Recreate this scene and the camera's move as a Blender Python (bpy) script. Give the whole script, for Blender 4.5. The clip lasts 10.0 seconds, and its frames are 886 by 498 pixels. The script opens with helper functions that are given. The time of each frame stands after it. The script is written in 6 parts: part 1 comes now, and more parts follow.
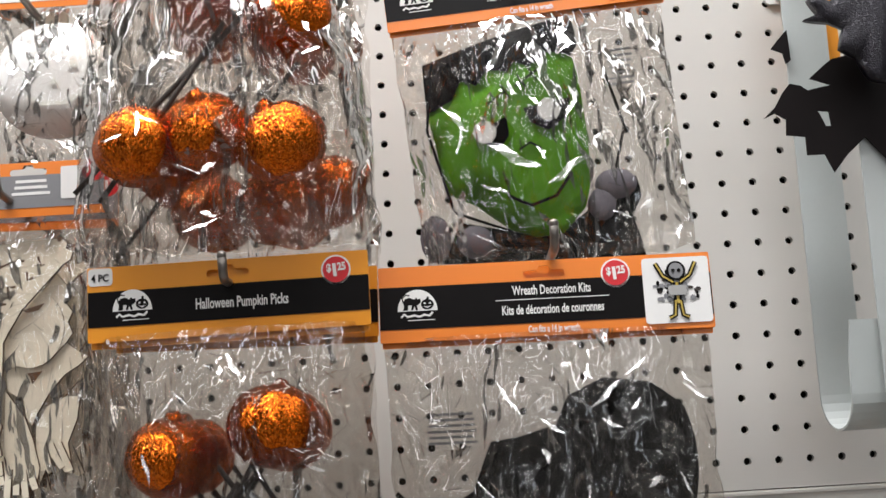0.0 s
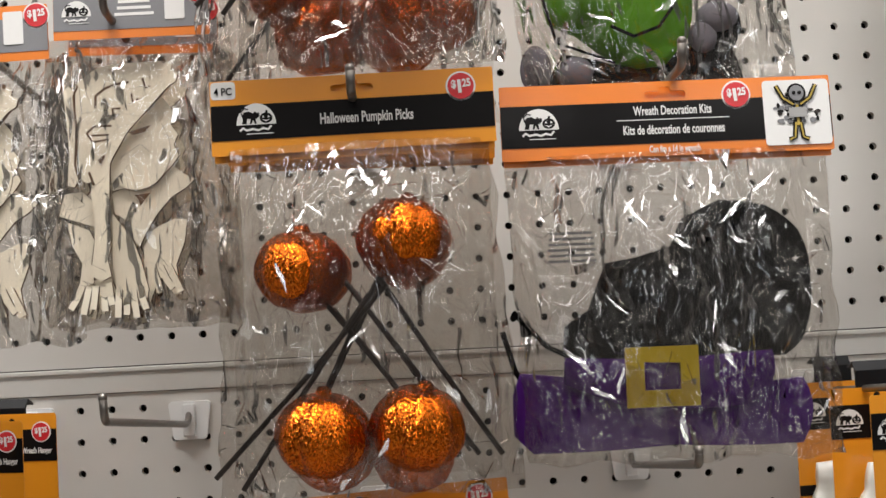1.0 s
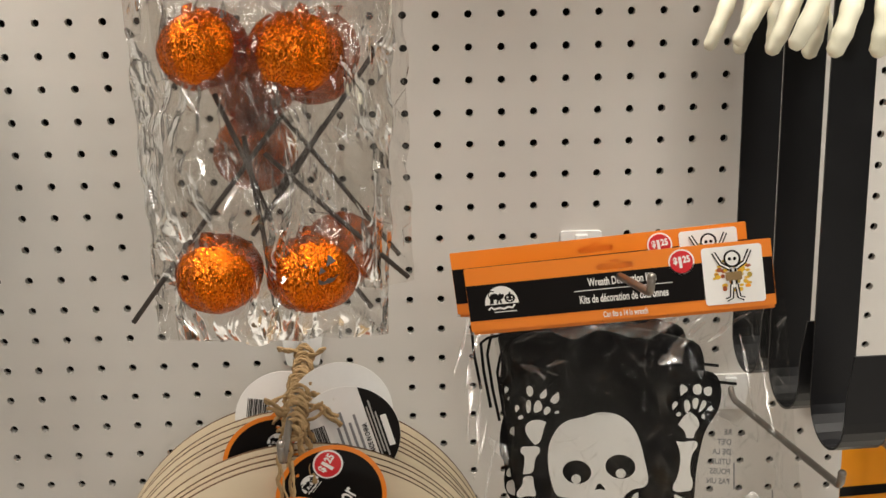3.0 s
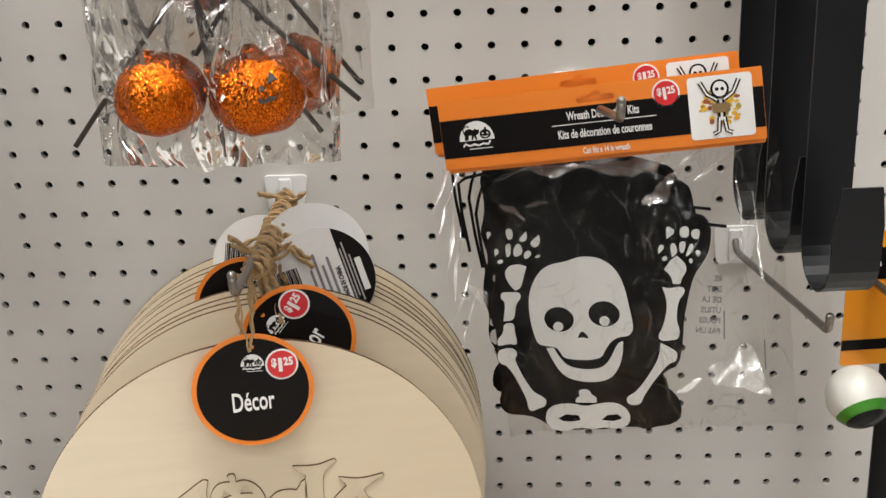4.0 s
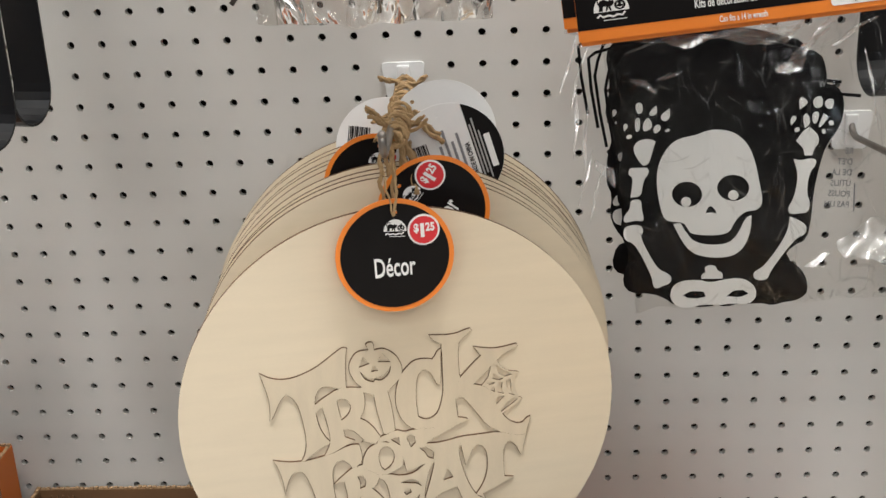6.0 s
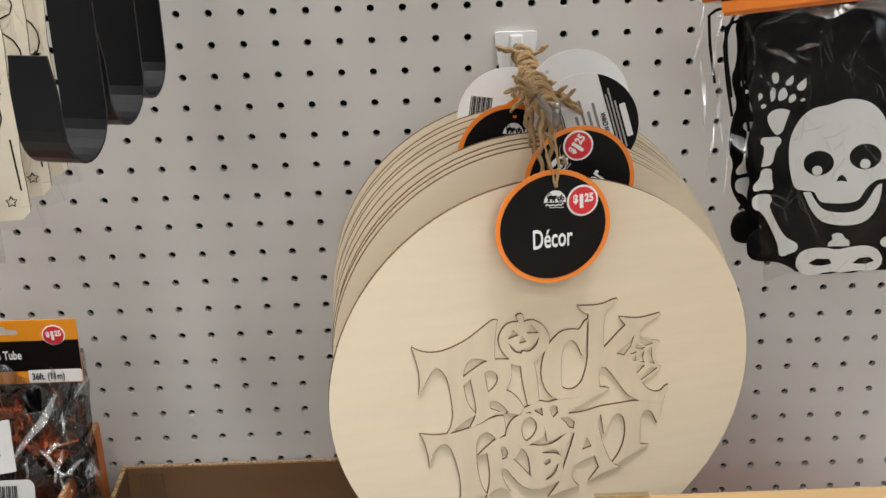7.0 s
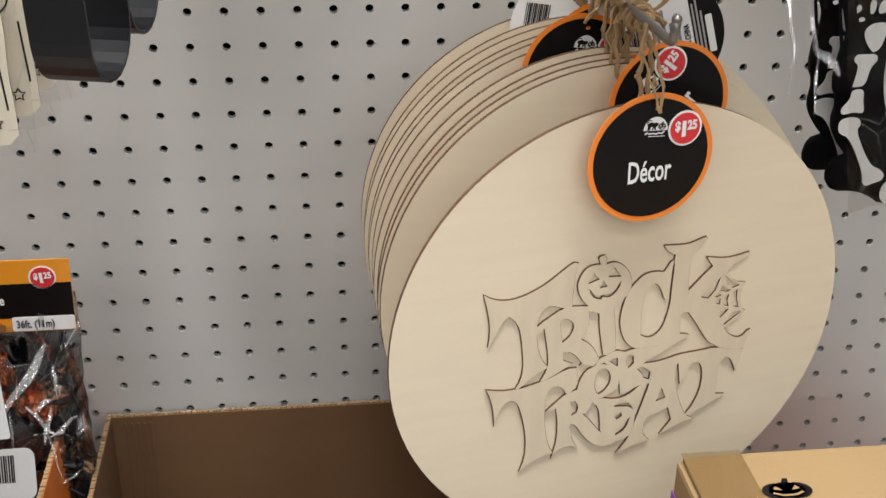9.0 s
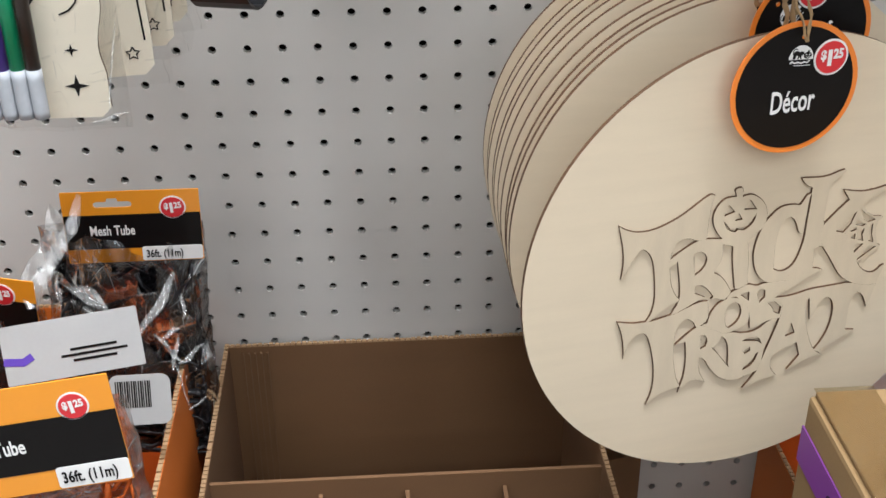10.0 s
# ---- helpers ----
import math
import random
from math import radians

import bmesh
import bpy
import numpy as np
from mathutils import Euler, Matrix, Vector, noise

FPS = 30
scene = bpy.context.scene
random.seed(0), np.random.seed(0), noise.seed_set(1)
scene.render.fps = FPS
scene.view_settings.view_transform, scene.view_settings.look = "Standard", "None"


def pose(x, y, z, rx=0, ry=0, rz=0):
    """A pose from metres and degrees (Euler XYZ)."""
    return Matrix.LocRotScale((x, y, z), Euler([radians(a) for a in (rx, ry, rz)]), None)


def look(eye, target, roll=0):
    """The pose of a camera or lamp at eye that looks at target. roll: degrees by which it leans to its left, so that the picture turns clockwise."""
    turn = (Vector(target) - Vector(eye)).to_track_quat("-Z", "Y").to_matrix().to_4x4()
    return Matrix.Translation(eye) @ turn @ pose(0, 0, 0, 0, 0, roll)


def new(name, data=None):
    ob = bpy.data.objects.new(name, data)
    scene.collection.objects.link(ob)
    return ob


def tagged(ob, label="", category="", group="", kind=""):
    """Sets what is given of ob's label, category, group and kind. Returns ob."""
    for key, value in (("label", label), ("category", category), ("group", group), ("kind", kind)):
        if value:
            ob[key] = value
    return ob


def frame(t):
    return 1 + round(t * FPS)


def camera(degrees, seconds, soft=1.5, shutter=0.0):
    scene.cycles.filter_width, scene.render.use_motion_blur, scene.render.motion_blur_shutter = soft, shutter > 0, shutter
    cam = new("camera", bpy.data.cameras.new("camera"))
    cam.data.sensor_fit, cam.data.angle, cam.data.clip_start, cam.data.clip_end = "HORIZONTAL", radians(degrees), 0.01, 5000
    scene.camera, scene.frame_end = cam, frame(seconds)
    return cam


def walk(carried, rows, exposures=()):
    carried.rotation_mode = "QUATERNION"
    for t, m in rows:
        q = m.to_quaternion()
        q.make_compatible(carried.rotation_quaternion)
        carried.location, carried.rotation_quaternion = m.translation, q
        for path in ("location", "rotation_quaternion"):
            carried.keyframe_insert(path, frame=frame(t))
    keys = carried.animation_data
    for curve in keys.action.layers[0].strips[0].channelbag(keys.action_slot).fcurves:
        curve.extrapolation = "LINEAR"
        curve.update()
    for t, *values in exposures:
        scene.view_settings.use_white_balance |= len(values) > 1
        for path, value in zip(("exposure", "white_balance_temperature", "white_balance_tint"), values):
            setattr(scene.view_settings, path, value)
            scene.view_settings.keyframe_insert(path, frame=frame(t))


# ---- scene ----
from mathutils.geometry import delaunay_2d_cdt

cam = camera(41.0, 10.0)
PATH = [
    (0, (0.175, -0.974, 1.495), (0.167, 1.008, 1.762), -3.4),
    (0.5, (0.112, -0.971, 1.476), (0.11, 1.021, 1.654), -4.1),
    (1, (0.083, -0.971, 1.452), (0.113, 1.027, 1.547), -2.9),
    (1.5, (0.077, -0.979, 1.425), (0.144, 1.02, 1.449), -1.0),
    (2, (0.086, -0.967, 1.391), (0.185, 1.025, 1.239), -0.4),
    (2.5, (0.09, -0.947, 1.351), (0.198, 1.019, 1.001), -0.7),
    (3, (0.12, -0.928, 1.305), (0.193, 1.008, 0.81), -1.1),
    (4.5, (0.216, -0.901, 1.239), (0.107, 0.977, 0.559), -2.4),
    (5, (0.222, -0.902, 1.23), (0.11, 0.972, 0.538), -2.6),
    (5.5, (0.193, -0.92, 1.2), (0.082, 0.954, 0.509), -2.5),
    (6, (0.115, -0.936, 1.192), (0.012, 0.936, 0.495), -2.5),
    (7.5, (-0.09, -0.929, 1.2), (0.026, 0.915, 0.435), -1.3),
    (8, (-0.12, -0.86, 1.199), (0.085, 0.985, 0.454), -0.9),
    (8.5, (-0.128, -0.825, 1.194), (0.139, 0.988, 0.392), 0.6),
    (9, (-0.145, -0.822, 1.18), (0.065, 0.946, 0.268), 0.7),
    (9.5, (-0.162, -0.821, 1.174), (-0.007, 0.921, 0.204), 0.4),
    (10, (-0.187, -0.821, 1.173), (-0.086, 0.91, 0.177), -0.5),
]
EXPOSURES = [(0, -1.18, 6300, 12), (1, -1.14, 6550, 12), (1.5, -1.14, 6650, 13), (2, -0.93, 7500, 16), (2.5, -0.52, 7800, 14), (3, -0.25, 7150, 11), (3.7, -0.20, 6600, 10), (4.5, -0.17, 6450, 10), (9, -0.24, 6250, 10), (10, -0.22, 5980, 10)]
walk(cam, [(t, look(eye, target, roll)) for t, eye, target, roll in PATH], EXPOSURES)

# ---- light: rows of ceiling lamps over the aisle, daylight from the shop front behind ----
world = bpy.data.worlds.new("world")
scene.world = world
world.use_nodes = True
world.node_tree.nodes["Background"].inputs[0].default_value = (0.9, 0.95, 1.0, 1)
world.node_tree.nodes["Background"].inputs[1].default_value = 0.05


def area(name, place, target, sx, sy, watts, colour):
    lamp = bpy.data.lights.new(name, "AREA")
    lamp.shape, lamp.size, lamp.size_y, lamp.energy, lamp.color = "RECTANGLE", sx, sy, watts, colour
    ob = new(name, lamp)
    ob.matrix_world = look(place, target)
    return ob


LAMP_ROWS = (-0.65, -2.0, -3.2, -4.4)
LAMP_WATTS = (122, 15, 15, 15)
SIDE_SHARE = (0.12, 1, 1, 1)
LAMP_WIDTH = (0.25, 0.22, 0.22, 0.22)
for ly, lw, wide, share in zip(LAMP_ROWS, LAMP_WATTS, LAMP_WIDTH, SIDE_SHARE):
    for lx in (-1.75, 0.0, 1.75):
        area("tube_lamp", (lx, ly, 3.06), (lx, ly, 0), 1.5, wide, lw * (share if lx else 1), (1.0, 0.985, 0.955))
area("shop_window_light", (2.1, -5.12, 2.2), (2.1, 0, 1.6), 1.3, 1.0, 27, (0.86, 0.94, 1.0))


# ---- materials ----
def material(name, colour, rough=0.5, metal=0.0, vary=0.12, scale=40, bump=0.0, bscale=400, coat=0.0, stretch=(1, 1, 1), per_object=0.0, spec=0.5):
    m = bpy.data.materials.new(name)
    m.use_nodes = True
    n, k = m.node_tree.nodes, m.node_tree.links
    p = n["Principled BSDF"]
    p.inputs["Roughness"].default_value, p.inputs["Metallic"].default_value = rough, metal
    p.inputs["Coat Weight"].default_value, p.inputs["Coat Roughness"].default_value = coat, 0.12
    p.inputs["Specular IOR Level"].default_value = spec
    tc, mp = n.new("ShaderNodeTexCoord"), n.new("ShaderNodeMapping")
    mp.inputs["Scale"].default_value = stretch
    k.new(tc.outputs["Object"], mp.inputs[0])
    big, fine = n.new("ShaderNodeTexNoise"), n.new("ShaderNodeTexNoise")
    big.inputs["Scale"].default_value, big.inputs["Detail"].default_value = scale, 5
    fine.inputs["Scale"].default_value, fine.inputs["Detail"].default_value = bscale, 3
    k.new(mp.outputs[0], big.inputs[0]), k.new(mp.outputs[0], fine.inputs[0])
    mix = n.new("ShaderNodeMix")
    mix.data_type = "RGBA"
    mix.inputs["A"].default_value = (*[c * (1 - vary) for c in colour], 1)
    mix.inputs["B"].default_value = (*[min(1, c * (1 + vary)) for c in colour], 1)
    add = n.new("ShaderNodeMath")
    add.operation = "MULTIPLY_ADD"
    k.new(fine.outputs[0], add.inputs[0])
    add.inputs[1].default_value = 0.35
    sub = n.new("ShaderNodeMath")
    sub.operation = "SUBTRACT"
    k.new(big.outputs[0], sub.inputs[0])
    sub.inputs[1].default_value = 0.175
    k.new(sub.outputs[0], add.inputs[2])
    last = add.outputs[0]
    if per_object:
        info, mad = n.new("ShaderNodeObjectInfo"), n.new("ShaderNodeMath")
        mad.operation = "MULTIPLY_ADD"
        k.new(info.outputs["Random"], mad.inputs[0])
        mad.inputs[1].default_value = per_object
        k.new(last, mad.inputs[2])
        last = mad.outputs[0]
    k.new(last, mix.inputs["Factor"])
    k.new(mix.outputs["Result"], p.inputs["Base Color"])
    rr = n.new("ShaderNodeMapRange")
    rr.inputs["To Min"].default_value, rr.inputs["To Max"].default_value = max(0.02, rough * 0.8), min(1, rough * 1.2)
    k.new(big.outputs[0], rr.inputs["Value"]), k.new(rr.outputs[0], p.inputs["Roughness"])
    if bump:
        b = n.new("ShaderNodeBump")
        b.inputs["Strength"].default_value, b.inputs["Distance"].default_value = bump, 0.001
        k.new(fine.outputs[0], b.inputs["Height"]), k.new(b.outputs[0], p.inputs["Normal"])
    return m


def film_material(name, tint, gloss, rough, facets, lines, haze=0.0, grain=1.0):
    """Clear plastic film: see-through and glossy, with sharp ridged wrinkles at three sizes; whitish and dark crease
    lines imitate glints and refraction.
    """
    m = bpy.data.materials.new(name)
    m.use_nodes = True
    n, k = m.node_tree.nodes, m.node_tree.links
    n.remove(n["Principled BSDF"])
    out = n["Material Output"]
    clear, shine, dull = n.new("ShaderNodeBsdfTransparent"), n.new("ShaderNodeBsdfGlossy"), n.new("ShaderNodeBsdfGlossy")
    dull.inputs[0].default_value = (0.95, 0.95, 0.93, 1)
    dull.inputs["Roughness"].default_value = 0.42
    shine.inputs["Roughness"].default_value = rough
    tc, warp, bend = n.new("ShaderNodeTexCoord"), n.new("ShaderNodeTexNoise"), n.new("ShaderNodeVectorMath")
    warp.inputs["Scale"].default_value, warp.inputs["Detail"].default_value = 22, 2
    bend.operation = "MULTIPLY_ADD"
    bend.inputs[1].default_value = (0.022, 0.0, 0.022)
    k.new(tc.outputs["Object"], warp.inputs[0])
    k.new(warp.outputs["Color"], bend.inputs[0]), k.new(tc.outputs["Object"], bend.inputs[2])

    def slanted(angle, stretch):
        mp = n.new("ShaderNodeMapping")
        mp.inputs["Rotation"].default_value = (0, radians(angle), 0)
        mp.inputs["Scale"].default_value = (1, 0.35, stretch)
        k.new(bend.outputs[0], mp.inputs[0])
        return mp.outputs[0]

    def cells(co, scale, feature):
        v = n.new("ShaderNodeTexVoronoi")
        v.feature = feature
        v.inputs["Scale"].default_value = scale
        k.new(co, v.inputs[0])
        return v

    def sums(op, a, b):
        q = n.new("ShaderNodeMath")
        q.operation = op
        for i, s in enumerate((a, b)):
            if isinstance(s, (int, float)):
                q.inputs[i].default_value = s
            else:
                k.new(s, q.inputs[i])
        return q.outputs[0]

    steep, cross = slanted(24, 0.38), slanted(-38, 0.34)
    nrm = None
    for co, scale, depth in ((steep, 42 * grain, 0.022), (cross, 80 * grain, 0.011), (cross, 170 * grain, 0.0018)):
        wave, fold = n.new("ShaderNodeTexNoise"), n.new("ShaderNodeBump")
        wave.inputs["Scale"].default_value, wave.inputs["Detail"].default_value, wave.inputs["Distortion"].default_value = scale, 1.5, 0.8
        k.new(co, wave.inputs[0])
        fold.inputs["Strength"].default_value, fold.inputs["Distance"].default_value = 1.0, depth * facets
        k.new(sums("ABSOLUTE", sums("SUBTRACT", wave.outputs[0], 0.5), 0.0), fold.inputs["Height"])
        if nrm:
            k.new(nrm, fold.inputs["Normal"])
        nrm = fold.outputs[0]
    k.new(nrm, shine.inputs["Normal"])
    patch = n.new("ShaderNodeTexNoise")
    patch.inputs["Scale"].default_value, patch.inputs["Detail"].default_value = 55, 2
    k.new(tc.outputs["Object"], patch.inputs[0])
    broken = sums("GREATER_THAN", patch.outputs[0], 0.52)
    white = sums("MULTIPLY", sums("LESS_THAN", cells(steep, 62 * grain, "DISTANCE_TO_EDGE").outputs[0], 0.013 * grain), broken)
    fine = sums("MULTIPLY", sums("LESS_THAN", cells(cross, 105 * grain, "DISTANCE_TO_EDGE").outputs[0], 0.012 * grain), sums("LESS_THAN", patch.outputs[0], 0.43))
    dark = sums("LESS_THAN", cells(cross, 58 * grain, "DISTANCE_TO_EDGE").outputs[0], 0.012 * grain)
    # dark lines tint the film where folds would bend the light away
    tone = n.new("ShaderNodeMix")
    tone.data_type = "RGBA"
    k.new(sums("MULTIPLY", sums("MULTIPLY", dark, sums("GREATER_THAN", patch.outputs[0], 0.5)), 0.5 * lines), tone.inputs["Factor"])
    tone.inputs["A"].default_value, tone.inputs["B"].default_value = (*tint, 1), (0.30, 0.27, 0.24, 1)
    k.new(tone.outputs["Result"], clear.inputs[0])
    lw, mad = n.new("ShaderNodeLayerWeight"), n.new("ShaderNodeMath")
    lw.inputs[0].default_value = 0.30
    mad.operation = "MULTIPLY_ADD"
    k.new(nrm, lw.inputs["Normal"])
    k.new(lw.outputs["Fresnel"], mad.inputs[0])
    mad.inputs[1].default_value, mad.inputs[2].default_value = gloss, gloss * 0.087
    m1, m2 = n.new("ShaderNodeMixShader"), n.new("ShaderNodeMixShader")
    k.new(mad.outputs[0], m1.inputs[0]), k.new(clear.outputs[0], m1.inputs[1]), k.new(shine.outputs[0], m1.inputs[2])
    # whitish lines and haze blend in pale rough gloss, imitating glints on the folds
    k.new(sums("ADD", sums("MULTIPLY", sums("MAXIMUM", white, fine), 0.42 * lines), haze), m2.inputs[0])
    k.new(m1.outputs[0], m2.inputs[1]), k.new(dull.outputs[0], m2.inputs[2])
    k.new(m2.outputs[0], out.inputs[0])
    return m


def glitter_material(name, colour):
    """Glitter: tiny flakes, each with a tone and a tilt of its own."""
    m = bpy.data.materials.new(name)
    m.use_nodes = True
    n, k = m.node_tree.nodes, m.node_tree.links
    p = n["Principled BSDF"]
    p.inputs["Metallic"].default_value, p.inputs["Roughness"].default_value = 0.95, 0.26
    tc, v, ramp = n.new("ShaderNodeTexCoord"), n.new("ShaderNodeTexVoronoi"), n.new("ShaderNodeValToRGB")
    v.inputs["Scale"].default_value = 2100
    long = n.new("ShaderNodeMapping")
    long.inputs["Scale"].default_value = (1, 1, 0.5)
    k.new(tc.outputs["Object"], long.inputs[0]), k.new(long.outputs[0], v.inputs[0])
    sep = n.new("ShaderNodeSeparateColor")
    k.new(v.outputs["Color"], sep.inputs[0]), k.new(sep.outputs[0], ramp.inputs[0])
    e = ramp.color_ramp.elements
    e[0].position, e[0].color = 0.0, (*[c * 0.22 for c in colour], 1)
    e[1].position, e[1].color = 1.0, (min(1, colour[0] * 1.25), colour[1] * 1.9, colour[2] * 3 + 0.02, 1)
    mid = e.new(0.6)
    mid.color = (*colour, 1)
    k.new(ramp.outputs[0], p.inputs["Base Color"])
    geo, s1, s2, nm = n.new("ShaderNodeNewGeometry"), n.new("ShaderNodeVectorMath"), n.new("ShaderNodeVectorMath"), n.new("ShaderNodeVectorMath")
    s1.operation, s2.operation, nm.operation = "SUBTRACT", "MULTIPLY_ADD", "NORMALIZE"
    k.new(v.outputs["Color"], s1.inputs[0])
    s1.inputs[1].default_value = (0.5, 0.5, 0.5)
    k.new(s1.outputs[0], s2.inputs[0])
    s2.inputs[1].default_value = (0.8, 0.8, 0.8)
    k.new(geo.outputs["Normal"], s2.inputs[2])
    k.new(s2.outputs[0], nm.inputs[0]), k.new(nm.outputs[0], p.inputs["Normal"])
    return m


PEG = material("pegboard_paint", (0.56, 0.54, 0.505), 0.5, vary=0.05, scale=5, bump=0.06, bscale=900)
RAIL = material("rail_paint", (0.56, 0.545, 0.51), 0.45, vary=0.05, scale=8)
# near-black with uneven tone: the shade behind the board, put into the colour
CAVITY_SHADE = material("cavity_shade", (0.035, 0.028, 0.022), 0.9, vary=0.7, scale=22)
AMBER = material("amber_card", (0.80, 0.30, 0.012), 0.4, vary=0.05, scale=30, coat=0.6)
ORANGE = material("orange_card", (0.80, 0.215, 0.018), 0.4, vary=0.05, scale=30, coat=0.6)
INK = material("black_print", (0.006, 0.005, 0.005), 0.4, vary=0.2, scale=60, coat=0.16, spec=0.1)
PAPER = material("white_print", (0.80, 0.79, 0.77), 0.45, vary=0.04, scale=60, coat=0.2)
GREYPRINT = material("grey_print", (0.22, 0.22, 0.23), 0.5, vary=0.1)
RED = material("price_red", (0.62, 0.022, 0.03), 0.35, vary=0.06, coat=0.3)
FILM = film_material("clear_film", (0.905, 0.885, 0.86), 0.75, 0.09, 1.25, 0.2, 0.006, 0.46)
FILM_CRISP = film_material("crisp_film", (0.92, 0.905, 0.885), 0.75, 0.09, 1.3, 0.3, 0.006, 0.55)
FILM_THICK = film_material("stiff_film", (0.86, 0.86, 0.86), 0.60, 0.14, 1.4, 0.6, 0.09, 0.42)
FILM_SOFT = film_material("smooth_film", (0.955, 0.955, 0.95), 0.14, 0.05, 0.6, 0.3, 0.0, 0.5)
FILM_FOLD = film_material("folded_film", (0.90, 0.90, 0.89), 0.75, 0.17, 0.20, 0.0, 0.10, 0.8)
GLITTER = glitter_material("orange_glitter", (0.66, 0.125, 0.004))
STICK = material("dark_stick", (0.035, 0.026, 0.022), 0.6, vary=0.4, scale=200, bump=0.3)
ZINC = material("zinc_wire", (0.22, 0.20, 0.18), 0.34, metal=0.85, vary=0.2, scale=120, bump=0.1)
PLATE = material("white_plastic", (0.74, 0.74, 0.73), 0.4, vary=0.04)
FELT_BLACK = material("black_felt", (0.006, 0.0055, 0.006), 0.85, vary=0.35, scale=90, bump=0.6, bscale=1500, spec=0.12)
FELT_WHITE = material("white_felt_print", (0.80, 0.80, 0.79), 0.75, vary=0.06, scale=90, bump=0.3, bscale=1500, spec=0.12)
FELT_GREEN = material("green_felt", (0.095, 0.27, 0.013), 0.75, vary=0.12, scale=60, bump=0.5, bscale=1500, spec=0.12)
FELT_PURPLE = material("purple_felt", (0.105, 0.018, 0.27), 0.7, vary=0.12, scale=60, bump=0.5, bscale=1500, spec=0.12)
FELT_GREY = material("grey_felt", (0.20, 0.19, 0.22), 0.8, vary=0.12, scale=60, bump=0.5, bscale=1500, spec=0.12)
YELLOW = material("yellow_felt", (0.72, 0.52, 0.015), 0.6, vary=0.08, scale=60, bump=0.3, bscale=1500)
BIRCH = material("birch_ply", (0.66, 0.56, 0.41), 0.55, vary=0.07, scale=14, bump=0.06, bscale=300, stretch=(1, 1, 9), per_object=0.25)
BIRCH_CUT = material("birch_overlay", (0.60, 0.505, 0.365), 0.6, vary=0.12, scale=20, bump=0.08, bscale=300, stretch=(6, 1, 1))
BURNT = material("burnt_edge", (0.10, 0.05, 0.022), 0.8, vary=0.35, scale=150)
PALEWOOD = material("pale_wood", (0.80, 0.725, 0.585), 0.6, vary=0.08, scale=20, bump=0.08, bscale=300, stretch=(1, 1, 6))
JUTE = material("jute", (0.40, 0.26, 0.125), 0.9, vary=0.4, scale=400, bump=0.8, bscale=1800)
STRAP = material("black_enamel", (0.007, 0.007, 0.008), 0.32, vary=0.15, scale=40, spec=0.3)
STRAP_GREY = material("grey_enamel", (0.45, 0.48, 0.47), 0.4, vary=0.06, scale=20)
BONE = material("pale_bone_plastic", (0.76, 0.76, 0.70), 0.42, vary=0.06, scale=50)
BONE_TIP = material("yellowed_bone", (0.72, 0.70, 0.56), 0.45, vary=0.1, scale=60)
CARDBOARD = material("cardboard", (0.155, 0.078, 0.032), 0.8, vary=0.28, scale=5, bump=0.15, bscale=500, stretch=(1, 1, 4))
CARDBOARD_LIGHT = material("light_cardboard", (0.25, 0.165, 0.08), 0.9, vary=0.12, scale=9, bump=0.15, bscale=500, spec=0.15)
CARD_EDGE = material("cardboard_edge", (0.34, 0.215, 0.11), 0.9, vary=0.35, scale=200, bump=0.8, bscale=700)
ORANGE_BOX = material("orange_display_box", (0.60, 0.155, 0.02), 0.55, vary=0.08, scale=12)
PURPLE_PRINT = material("purple_tape", (0.19, 0.04, 0.27), 0.5, vary=0.12)
TAPE = film_material("packing_tape", (0.90, 0.86, 0.76), 0.3, 0.25, 0.0, 0.0)
GLITTER_BLACK = material("black_glitter", (0.02, 0.018, 0.025), 0.3, metal=0.3, vary=0.9, scale=700, bump=1.0, bscale=900)
BAT_BLACK = material("black_bat_metal", (0.007, 0.005, 0.005), 0.6, vary=0.2, scale=40, spec=0.12)
GREYCARD = material("grey_card", (0.36, 0.355, 0.345), 0.5, vary=0.1, scale=30)
MESH_ORANGE = material("orange_tinsel", (0.62, 0.13, 0.02), 0.3, metal=0.5, vary=0.5, scale=150, bump=0.9, bscale=600)
MESH_BLACK = material("black_tinsel", (0.010, 0.009, 0.011), 0.45, metal=0.0, vary=0.7, scale=120, bump=0.9, bscale=500)
EYE_GREEN = material("green_iris", (0.06, 0.26, 0.03), 0.25, vary=0.15, scale=200)
CEIL = material("ceiling_paint", (0.55, 0.54, 0.52), 0.8, vary=0.03, scale=3)
WALL = material("shop_wall_paint", (0.17, 0.16, 0.15), 0.7, vary=0.2, scale=2)
FLOOR = material("vinyl_floor", (0.36, 0.345, 0.32), 0.35, vary=0.1, scale=6)
MARKERS = [material("marker_" + nm, c, 0.35, vary=0.05) for nm, c in (("orange", (0.75, 0.14, 0.01)), ("violet", (0.10, 0.05, 0.35)), ("green", (0.01, 0.32, 0.14)), ("brown", (0.035, 0.022, 0.016)))]
PETAL = material("yellow_petal_print", (0.70, 0.42, 0.03), 0.5, vary=0.3, scale=300)
RUST = material("rust_leaf_print", (0.30, 0.07, 0.02), 0.5, vary=0.4, scale=300)
CAP = material("milky_pen_cap", (0.42, 0.44, 0.47), 0.35, vary=0.08, scale=200)
LEAF = material("leaf_print", (0.42, 0.30, 0.05), 0.5, vary=0.4, scale=300)


